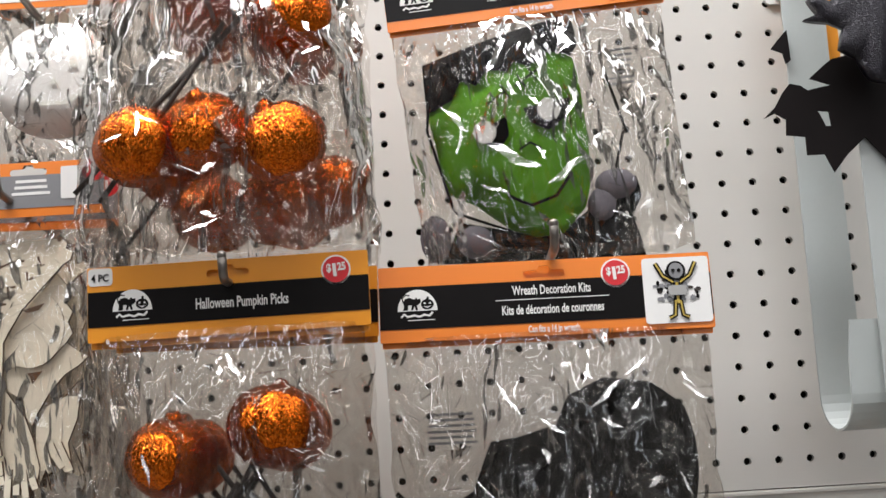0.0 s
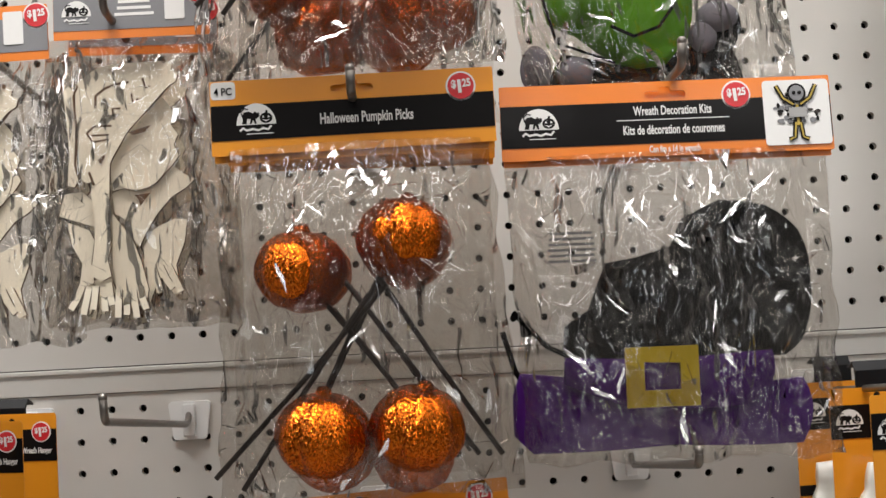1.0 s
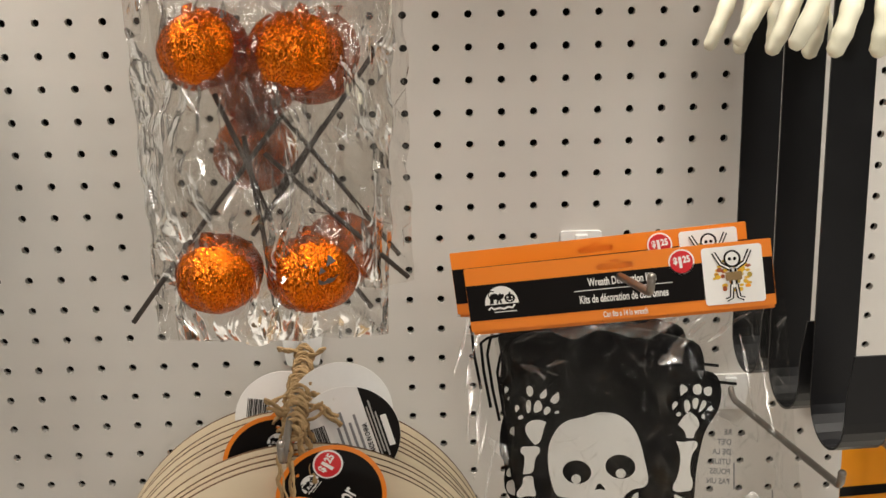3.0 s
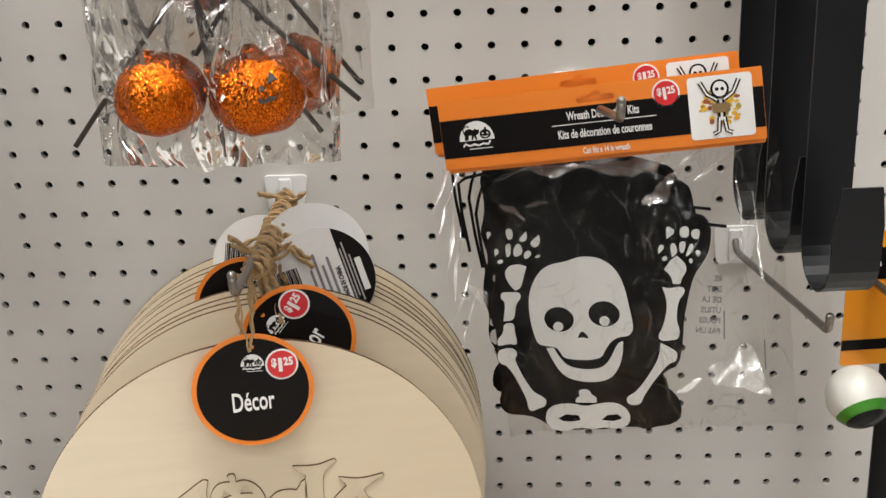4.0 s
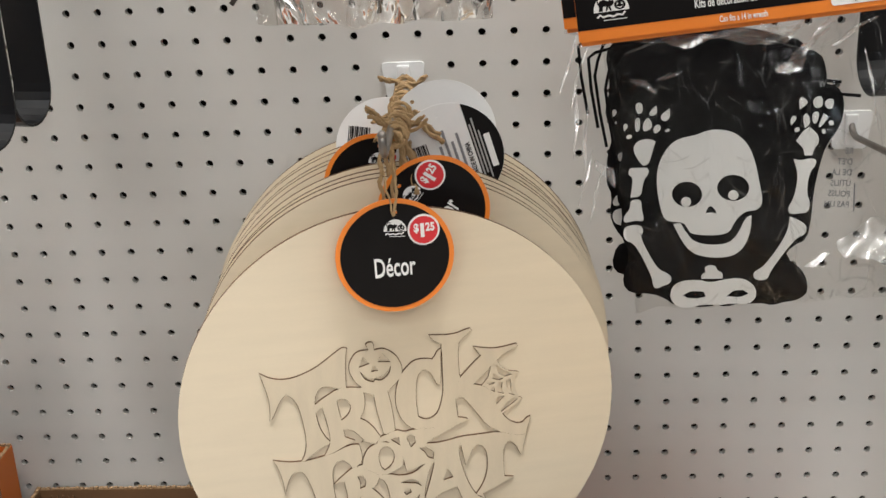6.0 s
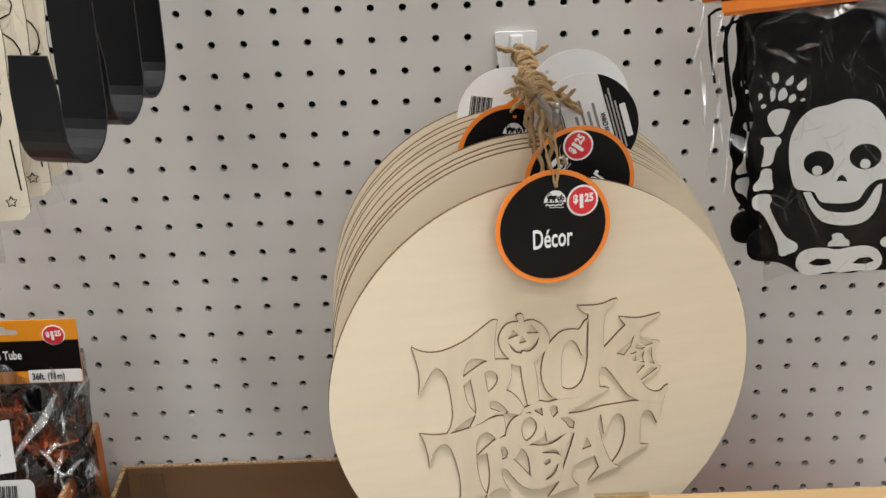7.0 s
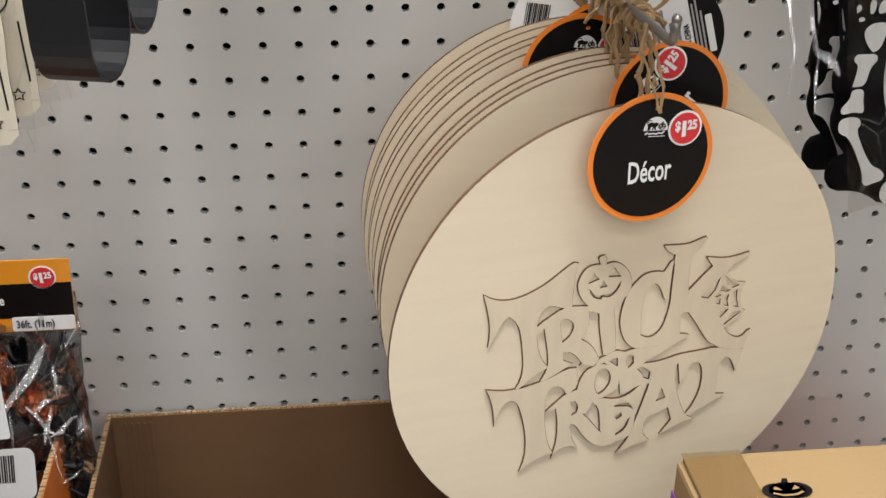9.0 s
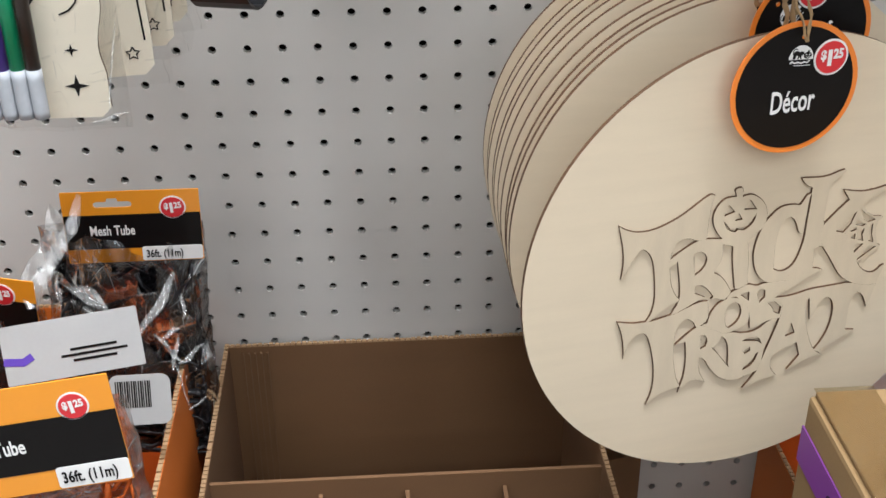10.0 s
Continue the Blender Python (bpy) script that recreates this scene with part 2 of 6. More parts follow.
# ---- mesh helpers ----
def part(name, bm, mat, parent, label="", smooth=False):
    bmesh.ops.recalc_face_normals(bm, faces=bm.faces)
    me = bpy.data.meshes.new(name)
    bm.to_mesh(me)
    bm.free()
    for one in mat if isinstance(mat, (list, tuple)) else (mat,):
        me.materials.append(one)
    if smooth:
        me.polygons.foreach_set("use_smooth", [True] * len(me.polygons))
    ob = new(name, me)
    ob.parent = parent
    if label:
        ob["label"] = label
    return ob


def thing(name, m, label, category, group="", kind=""):
    ob = new(name)
    ob.matrix_world = m
    ob.empty_display_size = 0.02
    return tagged(ob, label, category, group, kind)


def moved(bm, m):
    bmesh.ops.transform(bm, matrix=m, verts=bm.verts)
    return bm


def box(x0, x1, y0, y1, z0, z1, bevel=0.0, bm=None):
    bm = bm or bmesh.new()
    r = bmesh.ops.create_cube(bm, size=1, matrix=Matrix.Translation(((x0 + x1) / 2, (y0 + y1) / 2, (z0 + z1) / 2)) @ Matrix.Diagonal((x1 - x0, y1 - y0, z1 - z0, 1)))
    if bevel:
        es = list({e for v in r["verts"] for e in v.link_edges})
        bmesh.ops.bevel(bm, geom=es, offset=bevel, segments=2, affect="EDGES", profile=0.6)
    return bm


def tube(points, r, n=8, bm=None, ends=None):
    """A round bar along points; ends: the radius at the two ends, if it tapers."""
    bm = bm or bmesh.new()
    pts = [Vector(p) for p in points]
    rings, side = [], None
    for i, p in enumerate(pts):
        d = (pts[min(i + 1, len(pts) - 1)] - pts[max(i - 1, 0)]).normalized()
        side = d.orthogonal().normalized() if side is None else (side - d * side.dot(d)).normalized()
        up = d.cross(side)
        rad = r if ends is None else ends[0] + (ends[1] - ends[0]) * i / (len(pts) - 1)
        rings.append([bm.verts.new(p + (side * math.cos(a) + up * math.sin(a)) * rad) for a in (2 * math.pi * j / n for j in range(n))])
    for a, b in zip(rings, rings[1:]):
        for j in range(n):
            bm.faces.new((a[j], a[(j + 1) % n], b[(j + 1) % n], b[j]))
    bm.faces.new(rings[0])
    bm.faces.new(rings[-1])
    return bm


def flat(outline, depth, holes=(), front=0.0, unit=0.001, bm=None, side=0):
    """A flat piece with the outline given in x and z (millimetres), its face towards -y at front, depth thick. side: material slot of its edges."""
    bm = bm or bmesh.new()
    tmp = bmesh.new()
    loops = []
    for loop in (outline, *holes):
        vs = [tmp.verts.new((x * unit, front, z * unit)) for x, z in loop]
        loops.append([v.co.copy() for v in vs])
        for a, b in zip(vs, vs[1:] + vs[:1]):
            tmp.edges.new((a, b))
    bmesh.ops.triangle_fill(tmp, use_beauty=True, edges=tmp.edges[:])
    tmp.verts.index_update()
    off = Vector((0, depth, 0))
    fr = [bm.verts.new(v.co) for v in tmp.verts]
    bk = [bm.verts.new(v.co + off) for v in tmp.verts]
    for f in tmp.faces:
        ids = [v.index for v in f.verts]
        bm.faces.new([fr[i] for i in ids])
        bm.faces.new([bk[i] for i in reversed(ids)])
    base = 0
    for loop in loops:
        c = len(loop)
        for i in range(c):
            a, b = base + i, base + (i + 1) % c
            bm.faces.new((fr[a], fr[b], bk[b], bk[a])).material_index = side
        base += c
    tmp.free()
    return bm


def puffed(outline, depth, front=0.0, holes=(), step=5.0):
    """A stuffed flat shape: a grid cut to the outline, thick in the middle and thin at its rim."""
    bm = flat(outline, depth * 0.5, holes, front)
    rim = [Vector((x, 0, z)) * 0.001 for x, z in outline]
    bmesh.ops.subdivide_edges(bm, edges=[e for e in bm.edges if e.calc_length() > 0.012], cuts=2, use_grid_fill=True)
    bmesh.ops.triangulate(bm, faces=bm.faces)
    for v in bm.verts:
        d = min((Vector((v.co.x, 0, v.co.z)) - p).length for p in rim)
        k = min(1.0, d / 0.02)
        s = depth * 0.5 * math.sqrt(k) + 0.0015 * noise.noise(v.co * 60)
        v.co.y += -s if v.co.y < front + depth * 0.25 else s * 0.5
    return bm


def disc_points(r, n=28, cx=0.0, cz=0.0, rz=None):
    return [(cx + r * math.cos(2 * math.pi * i / n), cz + (rz or r) * math.sin(2 * math.pi * i / n)) for i in range(n)]


def rounded(x0, x1, z0, z1, r, n=4):
    pts = []
    for cx, cz, a0 in ((x1 - r, z1 - r, 0), (x0 + r, z1 - r, 90), (x0 + r, z0 + r, 180), (x1 - r, z0 + r, 270)):
        pts += [(cx + r * math.cos(radians(a0 + 90 * i / n)), cz + r * math.sin(radians(a0 + 90 * i / n))) for i in range(n + 1)]
    return pts


def strip(points, w):
    """Outline of a thin band of width w along points in x, z."""
    left, right = [], []
    for i, (x, z) in enumerate(points):
        ax, az = points[max(i - 1, 0)]
        bx, bz = points[min(i + 1, len(points) - 1)]
        d = math.hypot(bx - ax, bz - az) or 1
        nx, nz = -(bz - az) / d * w / 2, (bx - ax) / d * w / 2
        left.append((x + nx, z + nz)), right.append((x - nx, z - nz))
    return left + right[::-1]


def grown(outline, by):
    """The outline pushed outwards by so many millimetres."""
    area2 = sum(a[0] * b[1] - b[0] * a[1] for a, b in zip(outline, outline[1:] + outline[:1]))
    sgn = 1 if area2 > 0 else -1
    out = []
    for i, (x, z) in enumerate(outline):
        ax, az = outline[i - 1]
        bx, bz = outline[(i + 1) % len(outline)]
        d1, d2 = math.hypot(x - ax, z - az) or 1, math.hypot(bx - x, bz - z) or 1
        nx, nz = sgn * ((z - az) / d1 + (bz - z) / d2), -sgn * ((x - ax) / d1 + (bx - x) / d2)
        d = math.hypot(nx, nz) or 1
        out.append((x + nx / d * by, z + nz / d * by))
    return out


def soft(outline, times=1, sharp=70):
    """The outline with its blunt corners rounded off; corners that turn by more than sharp degrees stay."""
    for _ in range(times):
        out = []
        for i, (x, z) in enumerate(outline):
            ax, az = outline[i - 1]
            bx, bz = outline[(i + 1) % len(outline)]
            turn = abs(math.degrees(math.atan2((x - ax) * (bz - z) - (z - az) * (bx - x), (x - ax) * (bx - x) + (z - az) * (bz - z))))
            if turn > sharp:
                out.append((x, z))
            else:
                out += [(x + (ax - x) * 0.25, z + (az - z) * 0.25), (x + (bx - x) * 0.25, z + (bz - z) * 0.25)]
        outline = out
    return outline


WORDS = {}


def words(name, body, size, mat, parent, x, z, front, align="LEFT", narrow=0.72, turn=0.0, label="", m=None, bold=0.02):
    """Printed words, their foot at x, z in metres, facing -y."""
    key = (body, align, bold)
    if key not in WORDS:
        cu = bpy.data.curves.new("words", "FONT")
        cu.body, cu.align_x, cu.extrude, cu.resolution_u, cu.offset = body, align, 0.002, 3, bold
        ob = new("words", cu)
        WORDS[key] = bpy.data.meshes.new_from_object(ob)
        bpy.data.objects.remove(ob)
    bm = bmesh.new()
    bm.from_mesh(WORDS[key])
    moved(bm, (m or Matrix()) @ pose(x, front, z, 90, 0, 0) @ pose(0, 0, 0, 0, 0, turn) @ Matrix.Diagonal((size * narrow, size, 0.05, 1)))
    ob = part(name, bm, mat, parent, label)
    return ob


def film_sheet(w, h, bulge, seed, mat, parent, top=0.0, y=0.0, taper=0.0, crease=1.0, cell=0.0064, x=0.0, back=True, skew=0.0):
    """A crumpled clear bag, w wide, hanging h down from top: flat facets between sharp creases, front and back, with thin raised fold lines."""
    bm = bmesh.new()
    rnd = random.Random(seed * 97 + 5)
    for face in ((-1, 1) if back else (-1,)):
        pts = []
        nx, nz = max(6, int(w / cell)), max(6, int(h / (cell * 1.35)))
        for j in range(nz + 1):
            for i in range(nx + 1):
                rim = i in (0, nx) or j in (0, nz)
                u = i / nx + (0 if i in (0, nx) else rnd.uniform(-0.48, 0.48) / nx)
                v = j / nz + (0 if j in (0, nz) else rnd.uniform(-0.48, 0.48) / nz)
                if not rim and rnd.random() < 0.28:
                    continue
                pts.append(Vector((u, v)))
        # creases run slantwise: the mesh is knit in a sheared copy of the sheet
        turn = noise.noise(Vector((seed, 1.3, 0.2))) * 0.9
        knit = [Vector((p.x * w + turn * p.y * h * 0.5, p.y * h * 0.9 + 0.03 * noise.noise(Vector((p.x * 3, p.y * 3, seed))))) for p in pts]
        co, _, tris, _, _, _ = delaunay_2d_cdt(knit, [], [], 0, 1e-7)
        vs = []
        for p in pts:
            u, v = p.x, p.y
            px = x + (u - 0.5) * w * (1 + taper * v) + skew * v
            pz = top - v * h
            inner = min(1.0, 6 * min(u, 1 - u, max(0.02, v + 0.05), 1.02 - v))
            full = math.sin(math.pi * min(1, max(0, u))) ** 0.6 * math.sin(math.pi * min(1, 0.08 + 0.9 * v)) ** 0.5
            low = noise.noise(Vector((px * 26, pz * 17, seed + 9 * face)))
            d = crease * (0.0058 * low + 0.30 * cell * rnd.uniform(-1, 1) * (0.5 + 1.2 * abs(noise.noise(Vector((px * 30, pz * 30, seed)))))) * (0.3 + 0.7 * inner)
            ex = 0.004 * noise.noise(Vector((pz * 45, seed, 3))) if u in (0.0, 1.0) else 0.0
            ez = 0.005 * noise.noise(Vector((px * 50, seed, 7))) if v > 0.99 else 0.0
            vs.append(bm.verts.new((px + ex, y + face * bulge * full * (1 if face < 0 else 0.35) - d * (1 if face < 0 else 0.4), pz + ez)))
        edges = set()
        if len(co) == len(pts):
            for t in tris:
                t = list(t)
                q = [pts[k] for k in t]
                if abs((q[1].x - q[0].x) * (q[2].y - q[0].y) - (q[2].x - q[0].x) * (q[1].y - q[0].y)) < 1e-7:
                    continue
                bm.faces.new([vs[k] for k in t])
                edges |= {tuple(sorted((t[k], t[k - 1]))) for k in range(3)}
        if face < 0:
            for a, b in sorted(edges):
                if rnd.random() > 0.22 * crease:
                    continue
                p, q = vs[a].co, vs[b].co
                if not 0.004 < (q - p).length < 0.03:
                    continue
                d = (q - p).normalized()
                fin = d.cross(Vector((0, 1, 0))).normalized() * rnd.uniform(-0.0008, 0.0008) + Vector((0, -rnd.uniform(0.0004, 0.001), 0))
                bm.faces.new((vs[a], vs[b], bm.verts.new(q - d * 0.001 + fin), bm.verts.new(p + d * 0.001 + fin)))
    return part("bag", bm, mat, parent, "crumpled clear plastic bag", smooth=True)


def film_folds(parent, spots, slope, seed, y=-0.03, m=None):
    """Folds of clear film that lean forwards and catch the ceiling lamps; spots: middle x, z, width, height and slant, in millimetres and degrees."""
    bm = bmesh.new()
    rnd = random.Random(seed)
    for cx, cz, w, h, slant in spots:
        rows, n = [], max(4, int(w / 4))
        ph, ca, sa = rnd.uniform(0, 6), math.cos(radians(slant)), math.sin(radians(slant))
        for k in range(4):
            row = []
            for i in range(n + 1):
                u = i / n - 0.5
                tall = h * (1 - 0.75 * abs(2 * u) ** 1.6) * (0.75 + 0.45 * noise.noise(Vector((u * 5 + ph, seed, 0.3))))
                lx, lz = u * w, (0.5 - k / 3) * tall + 0.16 * h * math.sin(u * 7 + ph)
                lean = -((lx * sa + lz * ca) * slope + 0.10 * h * math.sin(k * 1.4 + u * 9 + ph)) * 0.001
                row.append(bm.verts.new(((cx + lx * ca - lz * sa) * 0.001, y - lean, (cz + lx * sa + lz * ca) * 0.001)))
            rows.append(row)
        for a, b in zip(rows, rows[1:]):
            for i in range(n):
                bm.faces.new((a[i], a[i + 1], b[i + 1], b[i]))
    return tagged(part("bag_fold", moved(bm, m or Matrix()), FILM_FOLD, parent, "shiny folds of clear film", smooth=True), kind="stuff")


def some_folds(seed, n, w, top, h, size=1.0):
    rnd = random.Random(seed)
    return [(rnd.uniform(-w, w) * 430, (top - h * rnd.uniform(0.05, 0.95)) * 1000, rnd.uniform(7, 24) * size, rnd.uniform(1.2, 4.5) * size, rnd.choice((-1, 1)) * rnd.uniform(20, 85)) for _ in range(n)]


# ---- the pegboard bay ----
P = 0.0254


def pegboard(name, c0, c1, zs, z_low, z_high, x_low, x_high):
    """A board with round holes on a one-inch grid: columns c0..c1, rows at heights zs; plain margins round it."""
    n, r, depth = 12, 0.0031, 0.006
    verts, faces = [], []
    index = {}

    def vert(x, y, z):
        key = (round(x * 1e5), round(y * 1e5), round(z * 1e5))
        if key not in index:
            index[key] = len(verts)
            verts.append((x, y, z))
        return index[key]

    for z in zs:
        for c in range(c0, c1 + 1):
            cx = c * P
            ring, deep, rim = [], [], []
            for i in range(n):
                a = math.pi / 4 + 2 * math.pi * i / n
                ca, sa = math.cos(a), math.sin(a)
                k = P / 2 / max(abs(ca), abs(sa))
                rim.append(vert(cx + k * ca, 0, z + k * sa))
                ring.append(vert(cx + r * ca, 0, z + r * sa))
                deep.append(vert(cx + r * ca, depth, z + r * sa))
            for i in range(n):
                j = (i + 1) % n
                faces.append((rim[i], rim[j], ring[j], ring[i]))
                faces.append((ring[i], ring[j], deep[j], deep[i]))
    xa, xb, za, zb = (c0 - 0.5) * P, (c1 + 0.5) * P, min(zs) - P / 2, max(zs) + P / 2
    for a, b, c, d in ((x_low, xa, z_low, z_high), (xb, x_high, z_low, z_high), (xa, xb, z_low, za), (xa, xb, zb, z_high)):
        k = len(verts)
        verts += [(a, 0, c), (b, 0, c), (b, 0, d), (a, 0, d)]
        faces.append((k, k + 1, k + 2, k + 3))
    me = bpy.data.meshes.new(name)
    me.from_pydata(verts, [], faces)
    me.materials.append(PEG)
    return tagged(new(name, me), "beige painted pegboard panel with round holes", "pegboard", kind="structure")


pegboard("wall_lower", -26, 30, [1.0 - r * P for r in range(-15, 26)], 0.30, 1.394, -2.2, 2.2)
pegboard("wall_upper", -26, 30, [1.4385 + k * P for k in range(0, 22)], 1.416, 2.3, -2.2, 2.2)
rail = thing("trim", pose(0, 0, 1.405), "beige metal rail between the two pegboard panels", "rail", kind="structure")
part("rail_strip", box(-2.2, 2.2, -0.0015, 0.006, -0.0105, 0.0100, 0.0006), RAIL, rail)
part("rail_lip", box(-2.2, 2.2, -0.003, -0.0012, 0.0065, 0.0095, 0.0004), RAIL, rail)
# added backing sheet, coloured almost black for the shade seen through the holes
tagged(part("hole_shade_sheet", box(-2.2, 2.2, 0.022, 0.03, 0.0, 2.3), CAVITY_SHADE, None), "near-black sheet standing for the shade behind the pegboard holes", "wall", kind="structure")
tagged(part("shelf_deck", box(-2.2, 2.2, -0.62, 0.006, 0.30, 0.345, 0.002), RAIL, None), "beige metal base shelf under the pegboard", "shelf", kind="structure")
tagged(part("shelf_kick", box(-2.2, 2.2, -0.60, -0.59, 0.0, 0.30), RAIL, None), "beige kick plate under the base shelf", "shelf", kind="structure")
tagged(part("floor", box(-3.5, 3.5, -5.2, 0.022, -0.05, 0.0), FLOOR, None), "pale vinyl shop floor", "floor", kind="structure")
tagged(part("ceiling", box(-3.5, 3.5, -5.2, 0.3, 3.2, 3.25), CEIL, None), "white shop ceiling", "ceiling", kind="structure")
tagged(part("wall_north", box(-3.5, 3.5, 0.2, 0.3, 0.0, 3.2), WALL, None), "plain shop wall behind the shelving", "wall", kind="structure")
tagged(part("wall_south", box(-3.5, 3.5, -5.3, -5.2, 0.0, 3.2), WALL, None), "plain shop wall across the aisle", "wall", kind="structure")
tagged(part("wall_west", box(-3.6, -3.5, -5.2, 0.3, 0.0, 3.2), WALL, None), "plain shop wall at the aisle's end", "wall", kind="structure")
tagged(part("wall_east", box(3.5, 3.6, -5.2, 0.3, 0.0, 3.2), WALL, None), "plain shop wall at the aisle's end", "wall", kind="structure")
for ly in LAMP_ROWS:
    for lx in (-1.75, 0.0, 1.75):
        lamp = thing("ceiling_light", pose(lx, ly, 3.2), "long white tube lamp under the shop ceiling", "ceiling light", "ceiling lights")
        part("housing", box(-0.8, 0.8, -0.18, 0.18, -0.12, 0.0, 0.01), PLATE, lamp)


# ---- printed cards ----
def price_badge(parent, x, z, front, r=0.0088, m=None):
    m = m or Matrix()
    part("price_ring", moved(flat(disc_points(r * 1000, 32), 0.0003), m @ pose(x, front - 0.0003, z)), PAPER, parent)
    part("price_badge", moved(flat(disc_points(r * 880, 32), 0.0003), m @ pose(x, front - 0.0006, z)), RED, parent, "round red price badge")
    words("price_print", "$", r * 0.72, PAPER, parent, x - r * 0.62, z - r * 0.12, front - 0.0008, "LEFT", 0.85, 4, m=m, bold=0.04)
    words("price_print", "1", r * 1.12, PAPER, parent, x - r * 0.06, z - r * 0.40, front - 0.0008, "CENTER", 0.95, 4, m=m, bold=0.06)
    words("price_print", "25", r * 0.72, PAPER, parent, x + r * 0.12, z - r * 0.06, front - 0.0008, "LEFT", 0.80, 4, m=m, bold=0.04)


def cat_mark(parent, x, z, front, s=1.0, m=None):
    """A plain emblem: pale half moon with dark shapes on it and pale strokes below."""
    m = m or Matrix()
    half = [(12 * s * math.cos(math.pi * i / 16), 13 * s * math.sin(math.pi * i / 16)) for i in range(17)]
    part("emblem", moved(flat(half, 0.0003), m @ pose(x, front - 0.0003, z)), PAPER, parent)
    body = [(-8.6, 0.5), (-8.0, 3.0), (-8.6, 5.5), (-7.2, 7.6), (-4.4, 8.2), (-1.8, 6.9), (-0.4, 8.2), (0.2, 7.0), (1.8, 7.4), (2.2, 5.4), (0.8, 3.9), (-0.4, 3.3), (0.3, 0.5), (-0.9, 0.5), (-1.8, 3.0), (-2.8, 0.5), (-3.9, 0.5), (-3.2, 3.5), (-5.4, 3.7), (-5.9, 0.5), (-7.2, 0.5)]
    part("emblem_shape", moved(flat([(a * s, b * s) for a, b in body], 0.0003), m @ pose(x, front - 0.0005, z)), INK, parent)
    tail = strip([(-8.4 * s, 5 * s), (-9 * s, 8 * s), (-7 * s, 10 * s), (-4.6 * s, 9.4 * s)], 0.8 * s)
    part("emblem_shape", moved(flat(tail, 0.0003), m @ pose(x, front - 0.0005, z)), INK, parent)
    part("emblem_shape", moved(flat(disc_points(3.9 * s, 14, 6 * s, 3.8 * s, 3.2 * s), 0.0003), m @ pose(x, front - 0.0005, z)), INK, parent)
    part("emblem_shape", moved(flat(strip([(6 * s, 6.4 * s), (6.6 * s, 8.4 * s)], 1.3 * s), 0.0003), m @ pose(x, front - 0.0005, z)), INK, parent)
    for tri in ([(3.6, 4.0), (5.2, 4.0), (4.4, 5.4)], [(6.8, 4.0), (8.4, 4.0), (7.6, 5.4)], [(3.4, 3.0), (6.0, 1.4), (8.6, 3.0), (6.0, 2.3)]):
        part("emblem_stroke", moved(flat([(a * s, b * s) for a, b in tri], 0.0003), m @ pose(x, front - 0.0007, z)), PAPER, parent)
    swash = strip([(-10 * s, -3.6 * s), (-8 * s, -1.8 * s), (-6 * s, -3.4 * s), (-2 * s, -2.6 * s), (1 * s, -3.6 * s), (4 * s, -2.4 * s), (7 * s, -3.2 * s), (9 * s, -1 * s)], 1.3 * s)
    part("emblem_stroke", moved(flat(swash, 0.0003), m @ pose(x, front - 0.0003, z)), PAPER, parent)
    part("emblem_stroke", moved(flat(strip([(-6 * s, -5.6 * s), (10 * s, -5.6 * s)], 0.5 * s), 0.0003), m @ pose(x, front - 0.0003, z)), PAPER, parent)


def slot_points(cx, cz, w=25.0, h=4.6):
    pts = rounded(cx - w / 2, cx + w / 2, cz - h / 2, cz + h / 2, 2.2, 3)
    return pts[:4] + [(cx + 4, cz + h / 2), (cx + 3, cz + h / 2 + 2.6), (cx - 3, cz + h / 2 + 2.6), (cx - 4, cz + h / 2)] + pts[4:]


def header_card(parent, w, h, colour, band, m, price=(0.86, 0.80), slot=0.0, mark=0.16, name="header_card", stripe=INK):
    """A folded printed card with its top middle at m's origin: colour above and below a dark band, with a hanging slot."""
    W, H = w * 1000, h * 1000
    out = rounded(-W / 2, W / 2, -H, 0, 0.8, 2)
    card = part(name, moved(flat(out, 0.0009, [slot_points(slot, -H * 0.18)]), m), colour, parent, "folded printed header card")
    b0, b1 = band
    part("dark_band", moved(flat([(-W / 2 + 0.2, -H * b1), (W / 2 - 0.2, -H * b1), (W / 2 - 0.2, -H * b0), (-W / 2 + 0.2, -H * b0)], 0.0003), m @ pose(0, -0.0003, 0)), stripe, card)
    if price:
        price_badge(card, (price[0] - 0.5) * w, -(1 - price[1]) * h, 0.0 if price[1] > 0.7 else -0.0003, m=m)
    cat_mark(card, (mark - 0.5) * w, -h * (b0 * 0.42 + b1 * 0.58), -0.0003, h / 0.046, m=m)
    return card


